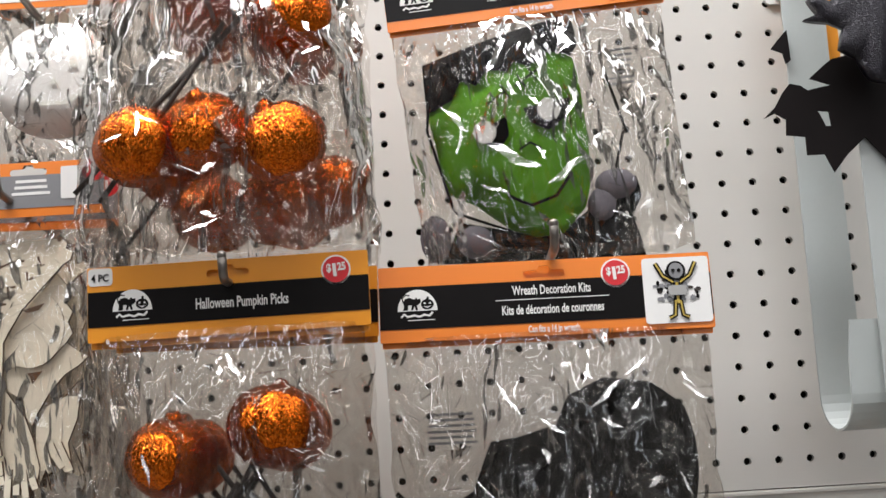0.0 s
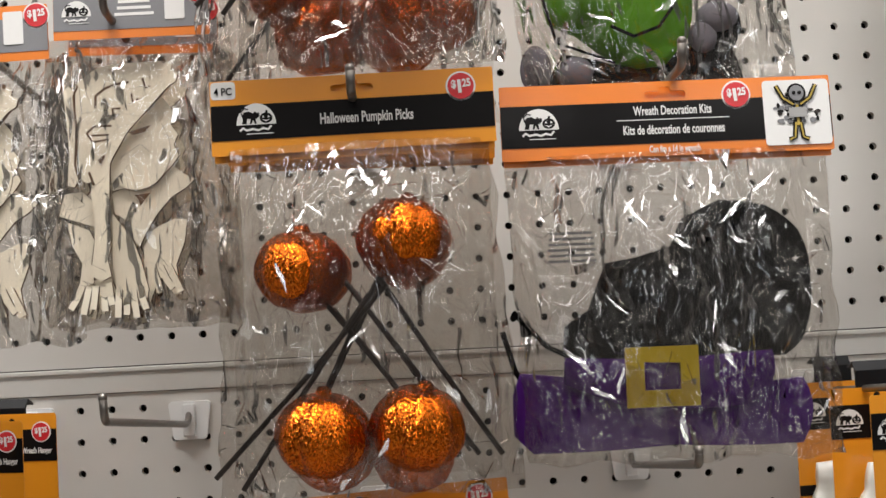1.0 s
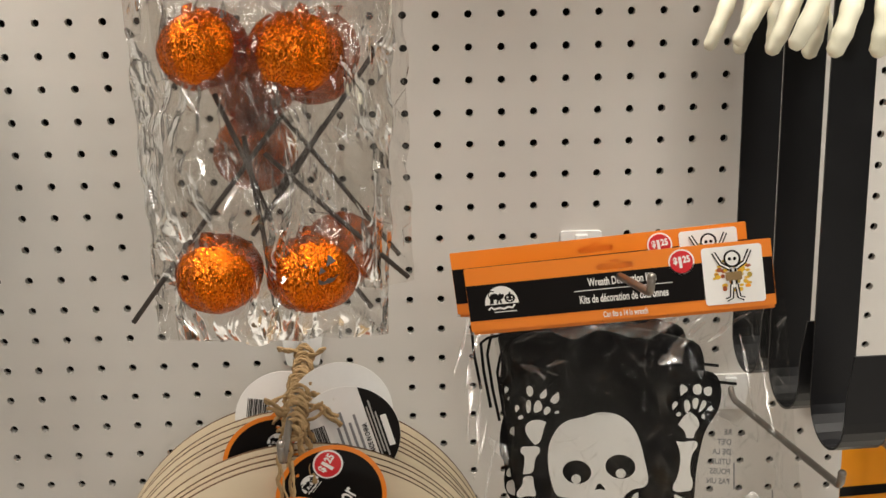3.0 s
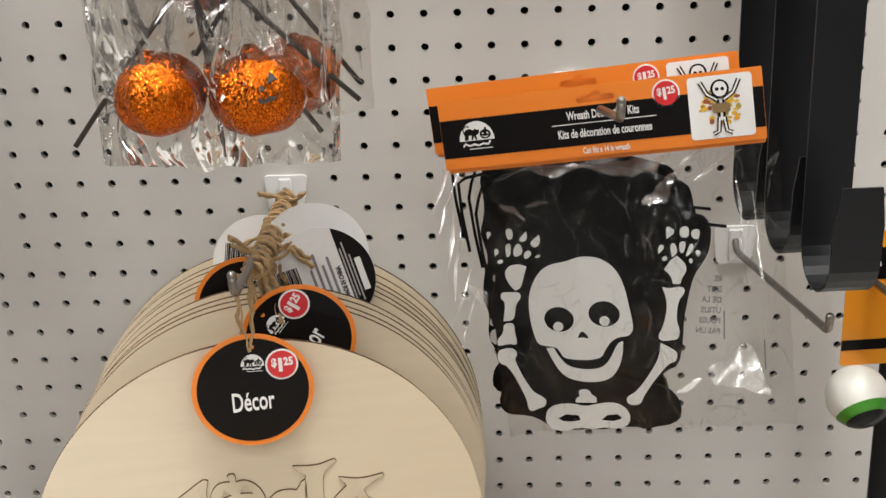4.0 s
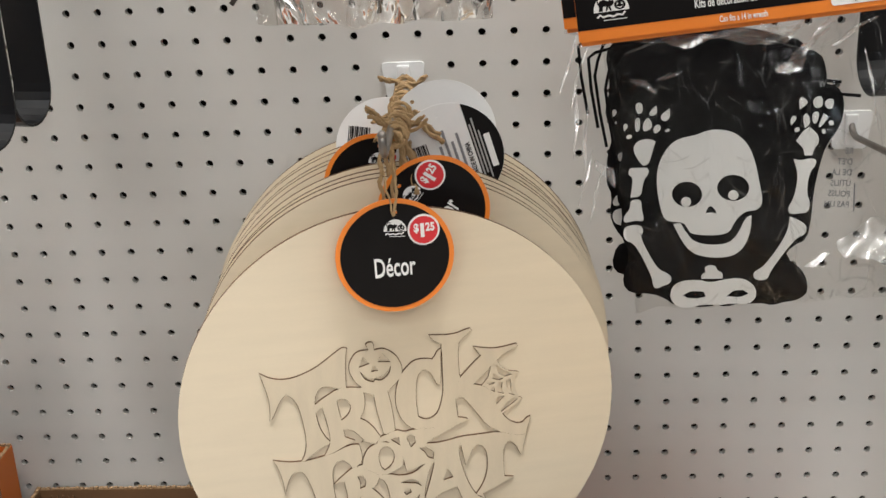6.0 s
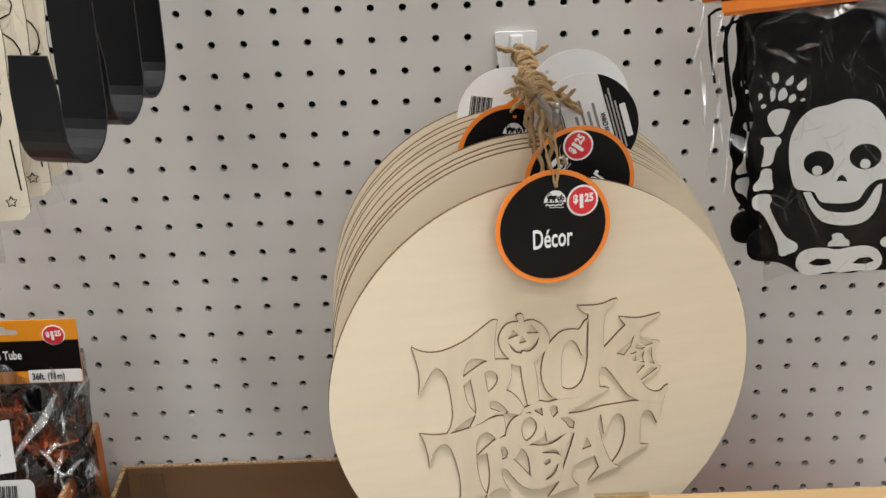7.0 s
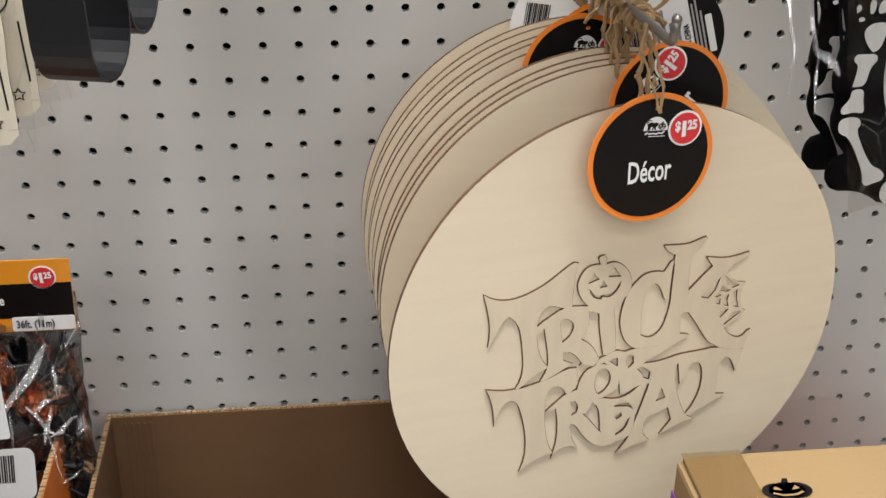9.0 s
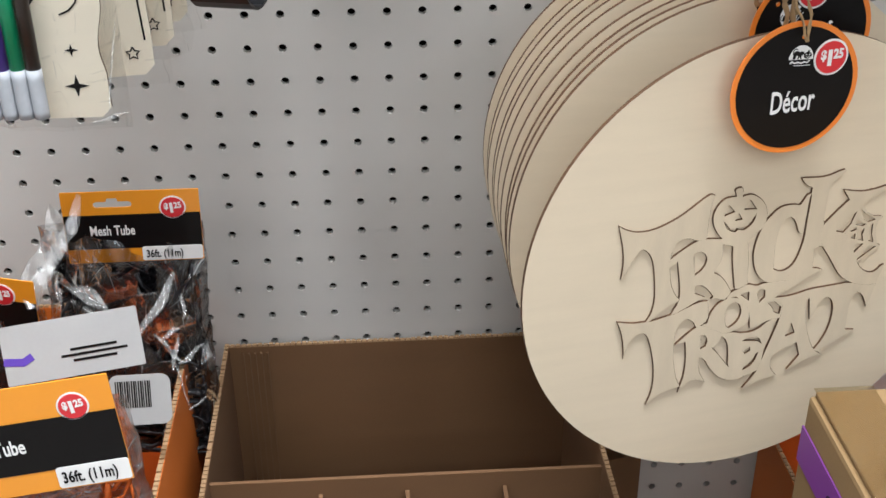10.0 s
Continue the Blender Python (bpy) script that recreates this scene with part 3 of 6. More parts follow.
def peg_hook(x, z, length, tip=0.010, sway=0.0, drop=-0.022, label="zinc wire peg hook with a white plastic base"):
    """A wire hook in two holes, with a white base plate: z is the row of the upper holes."""
    h = thing("peg_hook", pose(x, 0, z), label, "peg hook", "peg hooks")
    prof = rounded(-17, 17, -27, 4, 3, 3)
    prof = [(px * (1 - 0.22 * max(0, -pz) / 27), pz) for px, pz in prof]
    pl = part("base_plate", moved(flat(prof, 0.0035), pose(0, -0.0036, 0)), PLATE, h, "white plastic base plate")
    part("plate_rib", box(-0.005, 0.005, -0.0075, -0.0036, -0.024, 0.002, 0.0012), PLATE, pl)
    pts = [(0, 0.004, 0.0), (0, -0.004, -0.004), (0, -0.010, -0.011), (0, -0.02, -0.013)]
    for k in range(1, 7):
        f = k / 6
        pts.append((sway * f, -0.02 - (length - 0.02) * f, -0.013 - drop * f))
    yb, zb = -length, -0.013 - drop
    for k in range(1, 5):
        a = radians(20 * k)
        pts.append((sway, yb - 0.007 * math.sin(a), zb + 0.007 * (1 - math.cos(a))))
    pts.append((sway, pts[-1][1] - tip * 0.2, pts[-1][2] + tip))
    part("wire", tube(pts, 0.0027, 10), ZINC, h, "zinc wire", smooth=True)
    part("wire_end", moved(bm_ball(0.0029), pose(*pts[-1])), ZINC, h, smooth=True)
    return h


def bm_ball(r, u=12, v=8):
    bm = bmesh.new()
    bmesh.ops.create_uvsphere(bm, u_segments=u, v_segments=v, radius=r)
    return bm


# ---- glitter pumpkins on sticks ----
def pumpkin_mesh(r, squash, ribs, seed):
    bm = bm_ball(1.0, 40, 24)
    for v in bm.verts:
        a = math.atan2(v.co.y, v.co.x)
        ring = math.hypot(v.co.x, v.co.y)
        k = 1 - 0.15 + 0.15 * abs(math.sin(a * ribs / 2)) ** 0.5 * ring ** 0.5
        dip = 0.20 * math.exp(-(ring / 0.28) ** 2) * (1 if v.co.z > 0 else -0.6)
        bump = 1 + 0.025 * noise.noise(v.co * 3 + Vector((seed, 0, 0)))
        v.co = Vector((v.co.x * k * bump, v.co.y * k * bump, (v.co.z - dip) * squash * bump)) * r
    return bm


def pumpkin(parent, x, y, z, r, tilt, turn, seed, face=False):
    m = pose(x, y, z) @ pose(0, 0, 0, tilt[0], tilt[1], turn)
    p = part("pumpkin", moved(pumpkin_mesh(r * 1.03, 0.90, 9, seed), m), GLITTER, parent, "orange glitter pumpkin", smooth=True)
    part("stalk", moved(tube([(0, 0, r * 0.62), (0.001, 0, r * 0.85), (0.002, 0.001, r * 0.98)], r * 0.2, 8, ends=(r * 0.26, r * 0.16)), m), GLITTER, p, smooth=True)
    if face:
        for out in ([(-11, 5), (-4, 3), (-7, 10)], [(11, 5), (4, 3), (7, 10)], [(-2, -1), (2, -1), (0, 3)], [(-11, -4), (-6, -8), (0, -9), (6, -8), (11, -4), (7, -6), (3, -5), (0, -7), (-3, -5), (-7, -6)]):
            bm = flat(out, 0.0004)
            for v in bm.verts:
                v.co.x, v.co.z = v.co.x * 0.9 + 0.0012 * noise.noise(v.co * 400), v.co.z * 0.85 + 0.0012 * noise.noise(v.co * 430)
                q = v.co.x * v.co.x + v.co.z * v.co.z
                v.co.y += -math.sqrt(max(0.0, (r * 1.02) ** 2 - q))
            part("carved_face", moved(bm, m), STICK, p)
    return p


def pumpkin_pack(x, y, z, seed, fruits, tilt=0.0, yaw=0.0, roll=0.0, sticks=(), film_h=0.235, back=True, taper=0.12, film=FILM):
    """Four glitter pumpkins on sticks in a bag under a printed card; its origin is the card's top middle."""
    t = thing("pumpkin_pick_pack", pose(x, y, z, tilt, roll, yaw), "pack of orange glitter pumpkin picks hanging on a peg hook", "party decoration", "pumpkin pick packs")
    card = header_card(t, 0.166, 0.0445, AMBER, (0.33, 0.80), Matrix(), price=(0.885, 0.76))
    part("count_tab", flat(rounded(-82.5, -68, -11, -0.6, 2, 2), 0.0003, front=-0.0003), PAPER, card)
    words("count_print", "4 PC", 0.0062, INK, card, -0.0805, -0.0085, -0.0007, narrow=0.85)
    words("title_print", "Halloween Pumpkin Picks", 0.0088, PAPER, card, 0.008, -0.0285, -0.0007, "CENTER", 0.60)
    part("card_back", flat(rounded(-82, 82, -48, -1, 0.8, 2), 0.0006, front=0.0035), AMBER, card)
    for i, (px, py, pz, r, face) in enumerate(fruits):
        rnd = random.Random(seed * 10 + i)
        pumpkin(t, px, py, pz, r, (rnd.uniform(-30, 12), rnd.uniform(-22, 22)), rnd.uniform(0, 360) if not face else rnd.uniform(-20, 20), seed + i, face)
    for i, (a, b) in enumerate(sticks):
        mid = (Vector(a) + Vector(b)) / 2 + Vector((0.001 * (-1) ** i, 0, 0))
        part("stick", tube([a, mid, b], 0.0016, 7), STICK, t, "thin dark stick", smooth=True)
    film_sheet(0.158, film_h, 0.034, seed, film, t, top=-0.042, y=0.004, taper=taper, back=back)
    if back:
        film_folds(t, some_folds(seed * 7, 11, 0.15, -0.045, film_h), 0.57 if z > 1.5 else 0.9, seed)
    return t


STICKS_A = (((-0.025, 0.006, -0.10), (0.062, 0.010, -0.225)), ((0.020, 0.008, -0.10), (-0.035, 0.004, -0.205)), ((-0.020, -0.004, -0.135), (0.028, -0.002, -0.200)), ((0.004, -0.008, -0.13), (-0.072, -0.006, -0.236)),
            ((0.014, -0.004, -0.125), (-0.088, -0.002, -0.229)), ((0.01, 0.0, -0.12), (0.075, 0.0, -0.225)))
FRUITS_A = ((-0.034, -0.004, -0.114, 0.0262, False), (0.0255, -0.006, -0.100, 0.0270, False), (-0.026, -0.006, -0.208, 0.0270, False), (0.0275, -0.006, -0.207, 0.0270, False))
FRUITS_B = ((-0.032, -0.006, -0.079, 0.0262, False), (0.022, -0.008, -0.083, 0.0285, False), (-0.030, -0.006, -0.211, 0.0262, False), (0.026, -0.006, -0.212, 0.0275, True), (0.031, 0.016, -0.092, 0.024, False))
STICKS_B = (((-0.028, 0.0, -0.105), (0.002, -0.006, -0.180)), ((0.010, 0.0, -0.12), (-0.083, -0.004, -0.240)), ((0.072, 0.004, -0.075), (0.005, 0.0, -0.165)), ((0.0, -0.004, -0.14), (0.083, 0.0, -0.218)),
            ((-0.012, 0.0, -0.13), (0.004, -0.004, -0.248)), ((0.036, 0.0, -0.20), (0.060, 0.0, -0.236)), ((-0.01, 0.002, -0.19), (0.035, 0.0, -0.125)))
FRUITS_C = ((-0.049, -0.004, -0.203, 0.0265, False), (-0.010, -0.002, -0.196, 0.0265, False), (0.036, -0.006, -0.206, 0.0270, False), (-0.006, -0.002, -0.106, 0.0265, False), (0.046, 0.0, -0.128, 0.0265, False))
FRUITS_D = ((-0.018, -0.004, -0.215, 0.0270, False), (0.022, -0.006, -0.214, 0.0270, False), (-0.040, 0.0, -0.185, 0.0260, False), (0.056, 0.004, -0.205, 0.0250, False))
FRUITS_E = ((-0.020, 0.004, -0.108, 0.0265, False), (0.022, 0.0, -0.090, 0.0265, False), (-0.022, 0.0, -0.150, 0.0262, False), (0.026, 0.0, -0.216, 0.0255, False))
FRUITS_F = FRUITS_A[:2] + ((-0.022, 0.012, -0.224, 0.026, False), (0.026, 0.012, -0.226, 0.026, False))
X_A = 1.5 * P
peg_hook(X_A, 1.4385 + 6 * P, 0.292, tip=0.008, sway=0.007, drop=0.002)
peg_hook(X_A, 1.4385 + 16 * P, 0.292)
peg_hook(X_A, 1.0 + 12 * P, 0.277, tip=0.009, drop=-0.036)
pumpkin_pack(0.0445, -0.281, 1.590, 1, FRUITS_A, tilt=-3, roll=-0.5, sticks=STICKS_A, taper=0.10, film_h=0.203)
pumpkin_pack(0.047, -0.235, 1.588, 2, FRUITS_F, tilt=-2, roll=1.0, sticks=STICKS_A[:3], back=False, film_h=0.195, taper=0.04)
pumpkin_pack(0.0445, -0.272, 1.862, 3, FRUITS_C, tilt=-3, sticks=STICKS_A[3:5], taper=0.15, film_h=0.226)
pumpkin_pack(0.040, -0.215, 1.842, 4, FRUITS_D, tilt=-2, roll=-1.5, sticks=STICKS_B[1:3], back=False, taper=0.1)
pumpkin_pack(0.050, -0.165, 1.846, 5, FRUITS_B, tilt=-1, roll=1.5, back=False, taper=0.06)
pumpkin_pack(0.0420, -0.221, 1.3285, 6, FRUITS_B, tilt=-4, sticks=STICKS_B, film_h=0.212, taper=-0.12, film=FILM_CRISP)
pumpkin_pack(0.0460, -0.185, 1.3330, 7, FRUITS_E, tilt=-2, roll=-3.0, sticks=STICKS_A[:1], back=False, film_h=0.200, taper=-0.12)


# ---- felt wreath decoration kits ----
def wreath_kit(x, y, z, label, seed, tilt=0.0, roll=0.0, yaw=0.0, plain_thumb=False, w=0.200):
    t = thing("wreath_kit_pack", pose(x, y, z, tilt, roll, yaw), label, "party decoration", "wreath kit packs")
    card = header_card(t, w, 0.046, ORANGE, (0.27, 0.83), Matrix(), price=(0.715, 0.78), mark=0.115)
    part("card_back", flat(rounded(-w * 495, w * 495, -49, -1, 0.8, 2), 0.0006, front=0.0035), ORANGE, card)
    words("title_print", "Wreath Decoration Kits", 0.0079, PAPER, card, 0.004, -0.0207, -0.0007, "CENTER", 0.60)
    part("title_rule", flat(strip([(-30, -23.6), (38, -23.6)], 0.5), 0.0003, front=-0.0006), PAPER, card)
    words("title_print", "Kits de d\u00e9coration de couronnes", 0.0079, PAPER, card, 0.004, -0.0325, -0.0007, "CENTER", 0.58)
    words("size_print", "Can fits a 14 in wreath", 0.0058, PAPER, card, 0.004, -0.0437, -0.0004, "CENTER", 0.58)
    th = part("picture", flat(rounded(59, 99, -42.5, -2.5, 2.2, 3), 0.0004, front=-0.0007), PAPER, card, "small printed picture of a wreath")
    rnd = random.Random(seed)
    for i in range(46):
        a, r = rnd.uniform(0, 6.28), rnd.uniform(5, 13.5)
        px, pz = 79 + r * math.cos(a), -22 + r * 0.85 * math.sin(a)
        part("picture_leaf", flat(disc_points(rnd.uniform(0.9, 2.2), 7, px, pz, rnd.uniform(0.8, 2.0)), 0.0002, front=-0.0009 - 0.00001 * i), rnd.choice((LEAF, PETAL, PETAL, RUST, AMBER)) if not plain_thumb else rnd.choice((INK, GREYPRINT, GREYPRINT, STICK)), th)
    limbs = ([(79, -18), (79, -31)], [(77.6, -29), (76.5, -38), (73, -39.5)], [(80.4, -29), (81.5, -38), (85, -39.5)], [(77, -18), (71, -14), (67, -6)], [(81, -18), (87, -14), (91, -6)])
    for k, pts in enumerate(limbs):
        part("picture_shape", flat(strip(pts, 4.6 if k == 0 else 3.0), 0.0002, front=-0.0015), INK, th)
        part("picture_bone", flat(strip(pts, 1.6 if k == 0 else 1.1), 0.0002, front=-0.0018), PAPER if not plain_thumb else LEAF, th)
    part("picture_shape", flat(disc_points(5.8, 16, 79, -11, 6.0), 0.0002, front=-0.0020), INK, th)
    part("picture_bone", flat(disc_points(4.4, 16, 79, -11, 4.8), 0.0002, front=-0.0023), PAPER if not plain_thumb else GREYPRINT, th)
    for ex in (77.3, 80.7):
        part("picture_shape", flat(disc_points(1.2, 8, ex, -11), 0.0002, front=-0.0026), INK, th)
    part("picture_shape", flat(rounded(73.5, 84.5, -26, -20, 1, 2), 0.0002, front=-0.0026), CARDBOARD_LIGHT if not plain_thumb else GREYCARD, th)
    return t


def bars(parent, x, z, front, rows, w, gap, mat, h=1.6, seed=1, m=None):
    """Unreadable fine print, as plain bars."""
    rnd = random.Random(seed)
    for i in range(rows):
        ww = w * rnd.uniform(0.6, 1.0)
        part("print_bar", moved(flat([(-ww / 2, -i * gap - h), (ww / 2, -i * gap - h), (ww / 2, -i * gap), (-ww / 2, -i * gap)], 0.0002), (m or Matrix()) @ pose(x, front, z)), mat, parent)


# outlines of the cut and sewn shapes, millimetres
L_T1 = [(-93.6, 43.2), (-90.3, 40.5), (-85.3, 38.2), (-80.7, 37.1), (-74.7, 36.9), (-68.3, 38.2), (-62.4, 40.3), (-55.5, 43.4), (-48.7, 48), (-43.7, 51.7), (-39.6, 54.5), (-36.9, 55.9), (-34.2, 54.8), (-35.8, 48.7), (-36.2, 41.2), (-36.6, 33.7), (-36.6, 25.2), (-43.3, 25.9), (-47.1, 28), (-51.5, 28.7), (-55.3, 27), (-57.9, 22.5), (-58.9, 16), (-58.7, 8.2), (-57.2, -2), (-54.1, -9.3), (-49.9, -14.9), (-60, -19.6), (-68.8, -27.1), (-71.4, -27), (-68, -21.5), (-66.4, -12.4), (-67.1, -2.3), (-68.6, 9.8), (-70.6, 17.9), (-73.8, 23.1), (-77.5, 25.6), (-80.9, 22.7), (-84.1, 17.1), (-87.3, 9.9), (-90, 6.8), (-89, 14), (-89, 21), (-90.1, 28.8), (-91.9, 36.6)]
L_R1 = [(-59.7, 13.1), (-58.5, 16), (-50.9, 20.9), (-42.9, 25.5), (-36.7, 26), (-25.5, 24.3), (-24.4, 13.5), (-25.7, 7.4), (-28.8, 1.2), (-24, -2), (-19.7, -7.2), (-15.5, -14.9), (-19.2, -20), (-25.2, -17.7), (-28.6, -17.5), (-27.2, -16.1), (-31.6, -9.6), (-36.4, -6), (-40.5, -6.1), (-40.1, -11.8), (-33.3, -15.4), (-38.8, -17.7), (-50, -23.5), (-55.1, -24.6), (-50.5, -16.5), (-50, -9.3), (-51.5, 1), (-53.9, 13.3), (-59.1, 8.6)]
L_R1h = [(-43.9, 16.3), (-40.8, 18.1), (-37.4, 17.2), (-34.4, 13.2), (-34.7, 8.5), (-37.3, 4.2), (-41.5, 1.3), (-42.8, 7.5)]
L_I1 = [(-26.6, 24.8), (-13.8, 26.3), (-1.5, 26.7), (-4.5, 23.3), (-8.6, 20), (-6.5, 7.4), (-4.9, -10.6), (-9.6, -13.4), (-13.1, -12.8), (-14.6, -5.3), (-17, 7.2), (-18.1, 18), (-26.3, 21.3)]
L_PU = [(-25.5, 24.3), (-28.7, 27.5), (-31.7, 32.2), (-33.7, 37.8), (-33.5, 42.7), (-31.7, 47), (-29.1, 50.3), (-26.3, 51.8), (-23.5, 52.1), (-19.8, 52), (-21.3, 56.3), (-20, 57.6), (-17.5, 57.6), (-16.2, 55.9), (-16.1, 51.4), (-13.9, 51.9), (-9.9, 52.1), (-6, 50), (-1.9, 46.4), (0.9, 41.4), (2.4, 35.8), (1.5, 30.6), (-1.4, 26.3), (-5.9, 22.4), (-13.2, 21.2)]
L_PUa = [(-27, 39.8), (-24.1, 47.4), (-19.8, 41.8)]
L_PUb = [(-14, 42.5), (-10.6, 48.8), (-5.4, 41.6)]
L_PUc = [(-19.2, 35.6), (-17.1, 40.7), (-14.1, 36)]
L_PUd = [(-26.7, 36.8), (-24.7, 31.9), (-22.2, 29.2), (-17.6, 27.7), (-16.7, 29.5), (-12.9, 28.1), (-9.3, 29.9), (-6.3, 33.3), (-5.1, 38.9), (-7.6, 35), (-10.3, 32.4), (-14.3, 31), (-19.1, 30.6), (-21.7, 30.6), (-24.2, 34.1)]
L_C1 = [(-0.5, 27.7), (-3.1, 18), (-3.5, 7.8), (-0.4, -2.8), (5, -9.8), (11.6, -13), (20.3, -13.7), (24.8, -12.4), (29.3, -4.5), (26, -0.7), (21.5, -4.8), (16.6, -5.6), (11.6, -2.8), (10.5, 8.7), (11, 20.5), (12.3, 28.1), (14.9, 32), (18.2, 33.1), (21.1, 31.1), (23.6, 26.4), (25.5, 21), (28, 19.8), (28.9, 29.5), (29, 43), (29.9, 47.5), (27.1, 46), (25.3, 42.4), (23.3, 40), (20.2, 40.9), (14.5, 41.3), (9.7, 40.1), (5.7, 36.5), (2, 32.4)]
L_K1 = [(30.2, 50.9), (26.1, 53), (23, 56.4), (22, 58.4), (27.3, 57.7), (35, 57), (40.6, 57.4), (46.1, 59.3), (50.1, 60.2), (51.1, 58.6), (46.7, 55), (42.6, 51.8), (41.3, 45.1), (41.2, 35.5), (41.7, 23.6), (45.4, 17.1), (46.5, 7.3), (44, 8.1), (40.7, 9), (38.2, 7.4), (38.9, 0), (39.4, -6.6), (44.3, -7.8), (46.5, -9), (37.2, -13.2), (29.8, -16.9), (22.8, -20.7), (21.1, -20), (24.5, -12.7), (21.5, -4.8), (26, -0.7), (28.5, 7), (30.3, 16.7), (30.1, 29.3), (30.4, 43.6), (29.9, 47.5)]
L_K2 = [(41.4, 23.3), (46.8, 28.8), (52.5, 34.6), (57.3, 38.9), (54.8, 42.4), (52.3, 46.2), (58, 44.6), (66, 43.1), (73.7, 43.6), (78.3, 44.5), (82.1, 45.1), (82.8, 43.4), (76.3, 40.1), (70.9, 37.4), (68.2, 34.2), (67.6, 31.2), (65.1, 31.5), (60.2, 25.6), (51.2, 17.8), (57.8, 15.6), (61.3, 13.4), (63.8, 8.2), (67.1, -0.5), (70.7, -7.2), (74.3, -12.4), (77.6, -15.1), (82, -17.1), (86, -16.5), (88.7, -13.2), (91, -12.3), (90.9, -16), (88.8, -20.7), (87.9, -27.4), (77.5, -26.4), (69, -22), (60.3, -15.9), (54.1, -6.6), (48.9, 1.6), (44, 8.1), (40.9, 15.8)]
L_O1 = [(-33.1, -35.8), (-29.3, -35.2), (-28, -28.3), (-24, -22), (-18.5, -19.7), (-14, -18.8), (-8.8, -20.6), (-3.6, -25.7), (-0.4, -33.8), (-0.9, -39.6), (-6.4, -42.8), (-12.1, -45.2), (-17.8, -45.8), (-26, -41.7)]
L_O1h = [(-13.6, -22.6), (-10.5, -22.8), (-6.9, -27.1), (-6.3, -33.6), (-9.6, -39.3), (-14, -41.8), (-16.6, -39.2), (-18.1, -31.4), (-16.8, -25.4)]
L_R2 = [(-18.5, -19.7), (-15.9, -14.8), (-9.6, -13), (-4.9, -10.6), (2, -13.4), (6.1, -12.1), (11.5, -12.2), (24.5, -12.7), (22, -20.6), (16.1, -24.1), (23.3, -31.3), (22.1, -40.4), (14.1, -40.3), (6.6, -43.6), (1.2, -44.3), (-0.4, -33.8), (-3.6, -25.7), (-11.7, -18.4)]
L_R2h = [(2.6, -18.4), (4.9, -15.6), (8.3, -17.4), (8.9, -22.5), (5.4, -26)]
L_R2i = [(11.4, -27.5), (15.6, -26.6), (21.4, -31.8), (20.9, -37.2), (16.7, -35.6), (15.1, -31.5)]
L_R2j = [(-8.7, -18.1), (-5, -16.3), (-2.7, -16.7), (-2.3, -23.4), (-5.8, -20.3)]
L_T2 = [(-90.3, -23.5), (-83.6, -25.5), (-78, -26.6), (-71.4, -26.6), (-68.4, -27.1), (-55.1, -24.6), (-50, -23.5), (-37.6, -18.3), (-30.8, -18.7), (-29.2, -27.3), (-29.5, -32.2), (-33.1, -35.8), (-36.8, -36.7), (-38.7, -32.6), (-43.5, -29.2), (-47.9, -30.9), (-50.5, -36.7), (-50.8, -42.1), (-50.6, -54.9), (-49, -66), (-46.4, -75.3), (-43.2, -80.8), (-51.7, -81.7), (-57.4, -84), (-62.9, -88.2), (-66.2, -90.6), (-62.6, -80.7), (-62.3, -67.6), (-63.8, -56.5), (-66.5, -45.4), (-69.2, -37.3), (-73.1, -34.1), (-77.6, -34.9), (-81, -39.7), (-83.2, -46.4), (-84.4, -51.6), (-84.4, -46.1), (-85.5, -37.5), (-87.8, -28.8)]
L_R3 = [(-50, -47.7), (-45, -43.2), (-36.8, -36.7), (-33.1, -35.8), (-24.1, -40.8), (-17.1, -45.5), (-18.8, -48.2), (-20.7, -53), (-24, -54.9), (-20.5, -58.6), (-16, -64.7), (-11, -71.4), (-4.8, -77.1), (1.7, -82), (-5, -83.3), (-12.3, -81.8), (-18.8, -76.9), (-24.2, -69.7), (-28.4, -62.3), (-32.5, -60.2), (-32.2, -67.2), (-30.1, -74.2), (-25.9, -81.3), (-31.7, -77.4), (-36.4, -77.3), (-40.9, -80.4), (-44.4, -85.4), (-43.2, -80.3), (-41.2, -71.9), (-41.1, -58.9), (-42.9, -46.6)]
L_R3h = [(-32.2, -54.2), (-28.5, -52.8), (-27.4, -47.8), (-30.1, -43.5), (-33.5, -43.7), (-31.9, -49.1)]
L_E1 = [(-19.9, -45), (-12.1, -44.8), (-2, -47.9), (7, -46.6), (14.9, -40), (19.7, -40.4), (15.5, -51.2), (13.3, -63), (13, -70.9), (11, -78.5), (1.7, -82), (-5.4, -78.8), (-11, -71.4), (-11.5, -62.6), (-13.4, -51.4)]
L_E1a = [(-3.4, -53.3), (2.3, -50.9), (8.4, -52.5), (11.5, -58.3), (8, -55.4), (2.7, -54.4)]
L_E1b = [(-1.7, -61), (3.2, -58.9), (3.9, -62.1), (0.2, -64)]
L_E1c = [(-0, -76.7), (4.9, -74.6), (8.1, -70.8), (9.8, -64.1), (7.2, -66.2), (4.5, -71), (0.8, -73.8)]
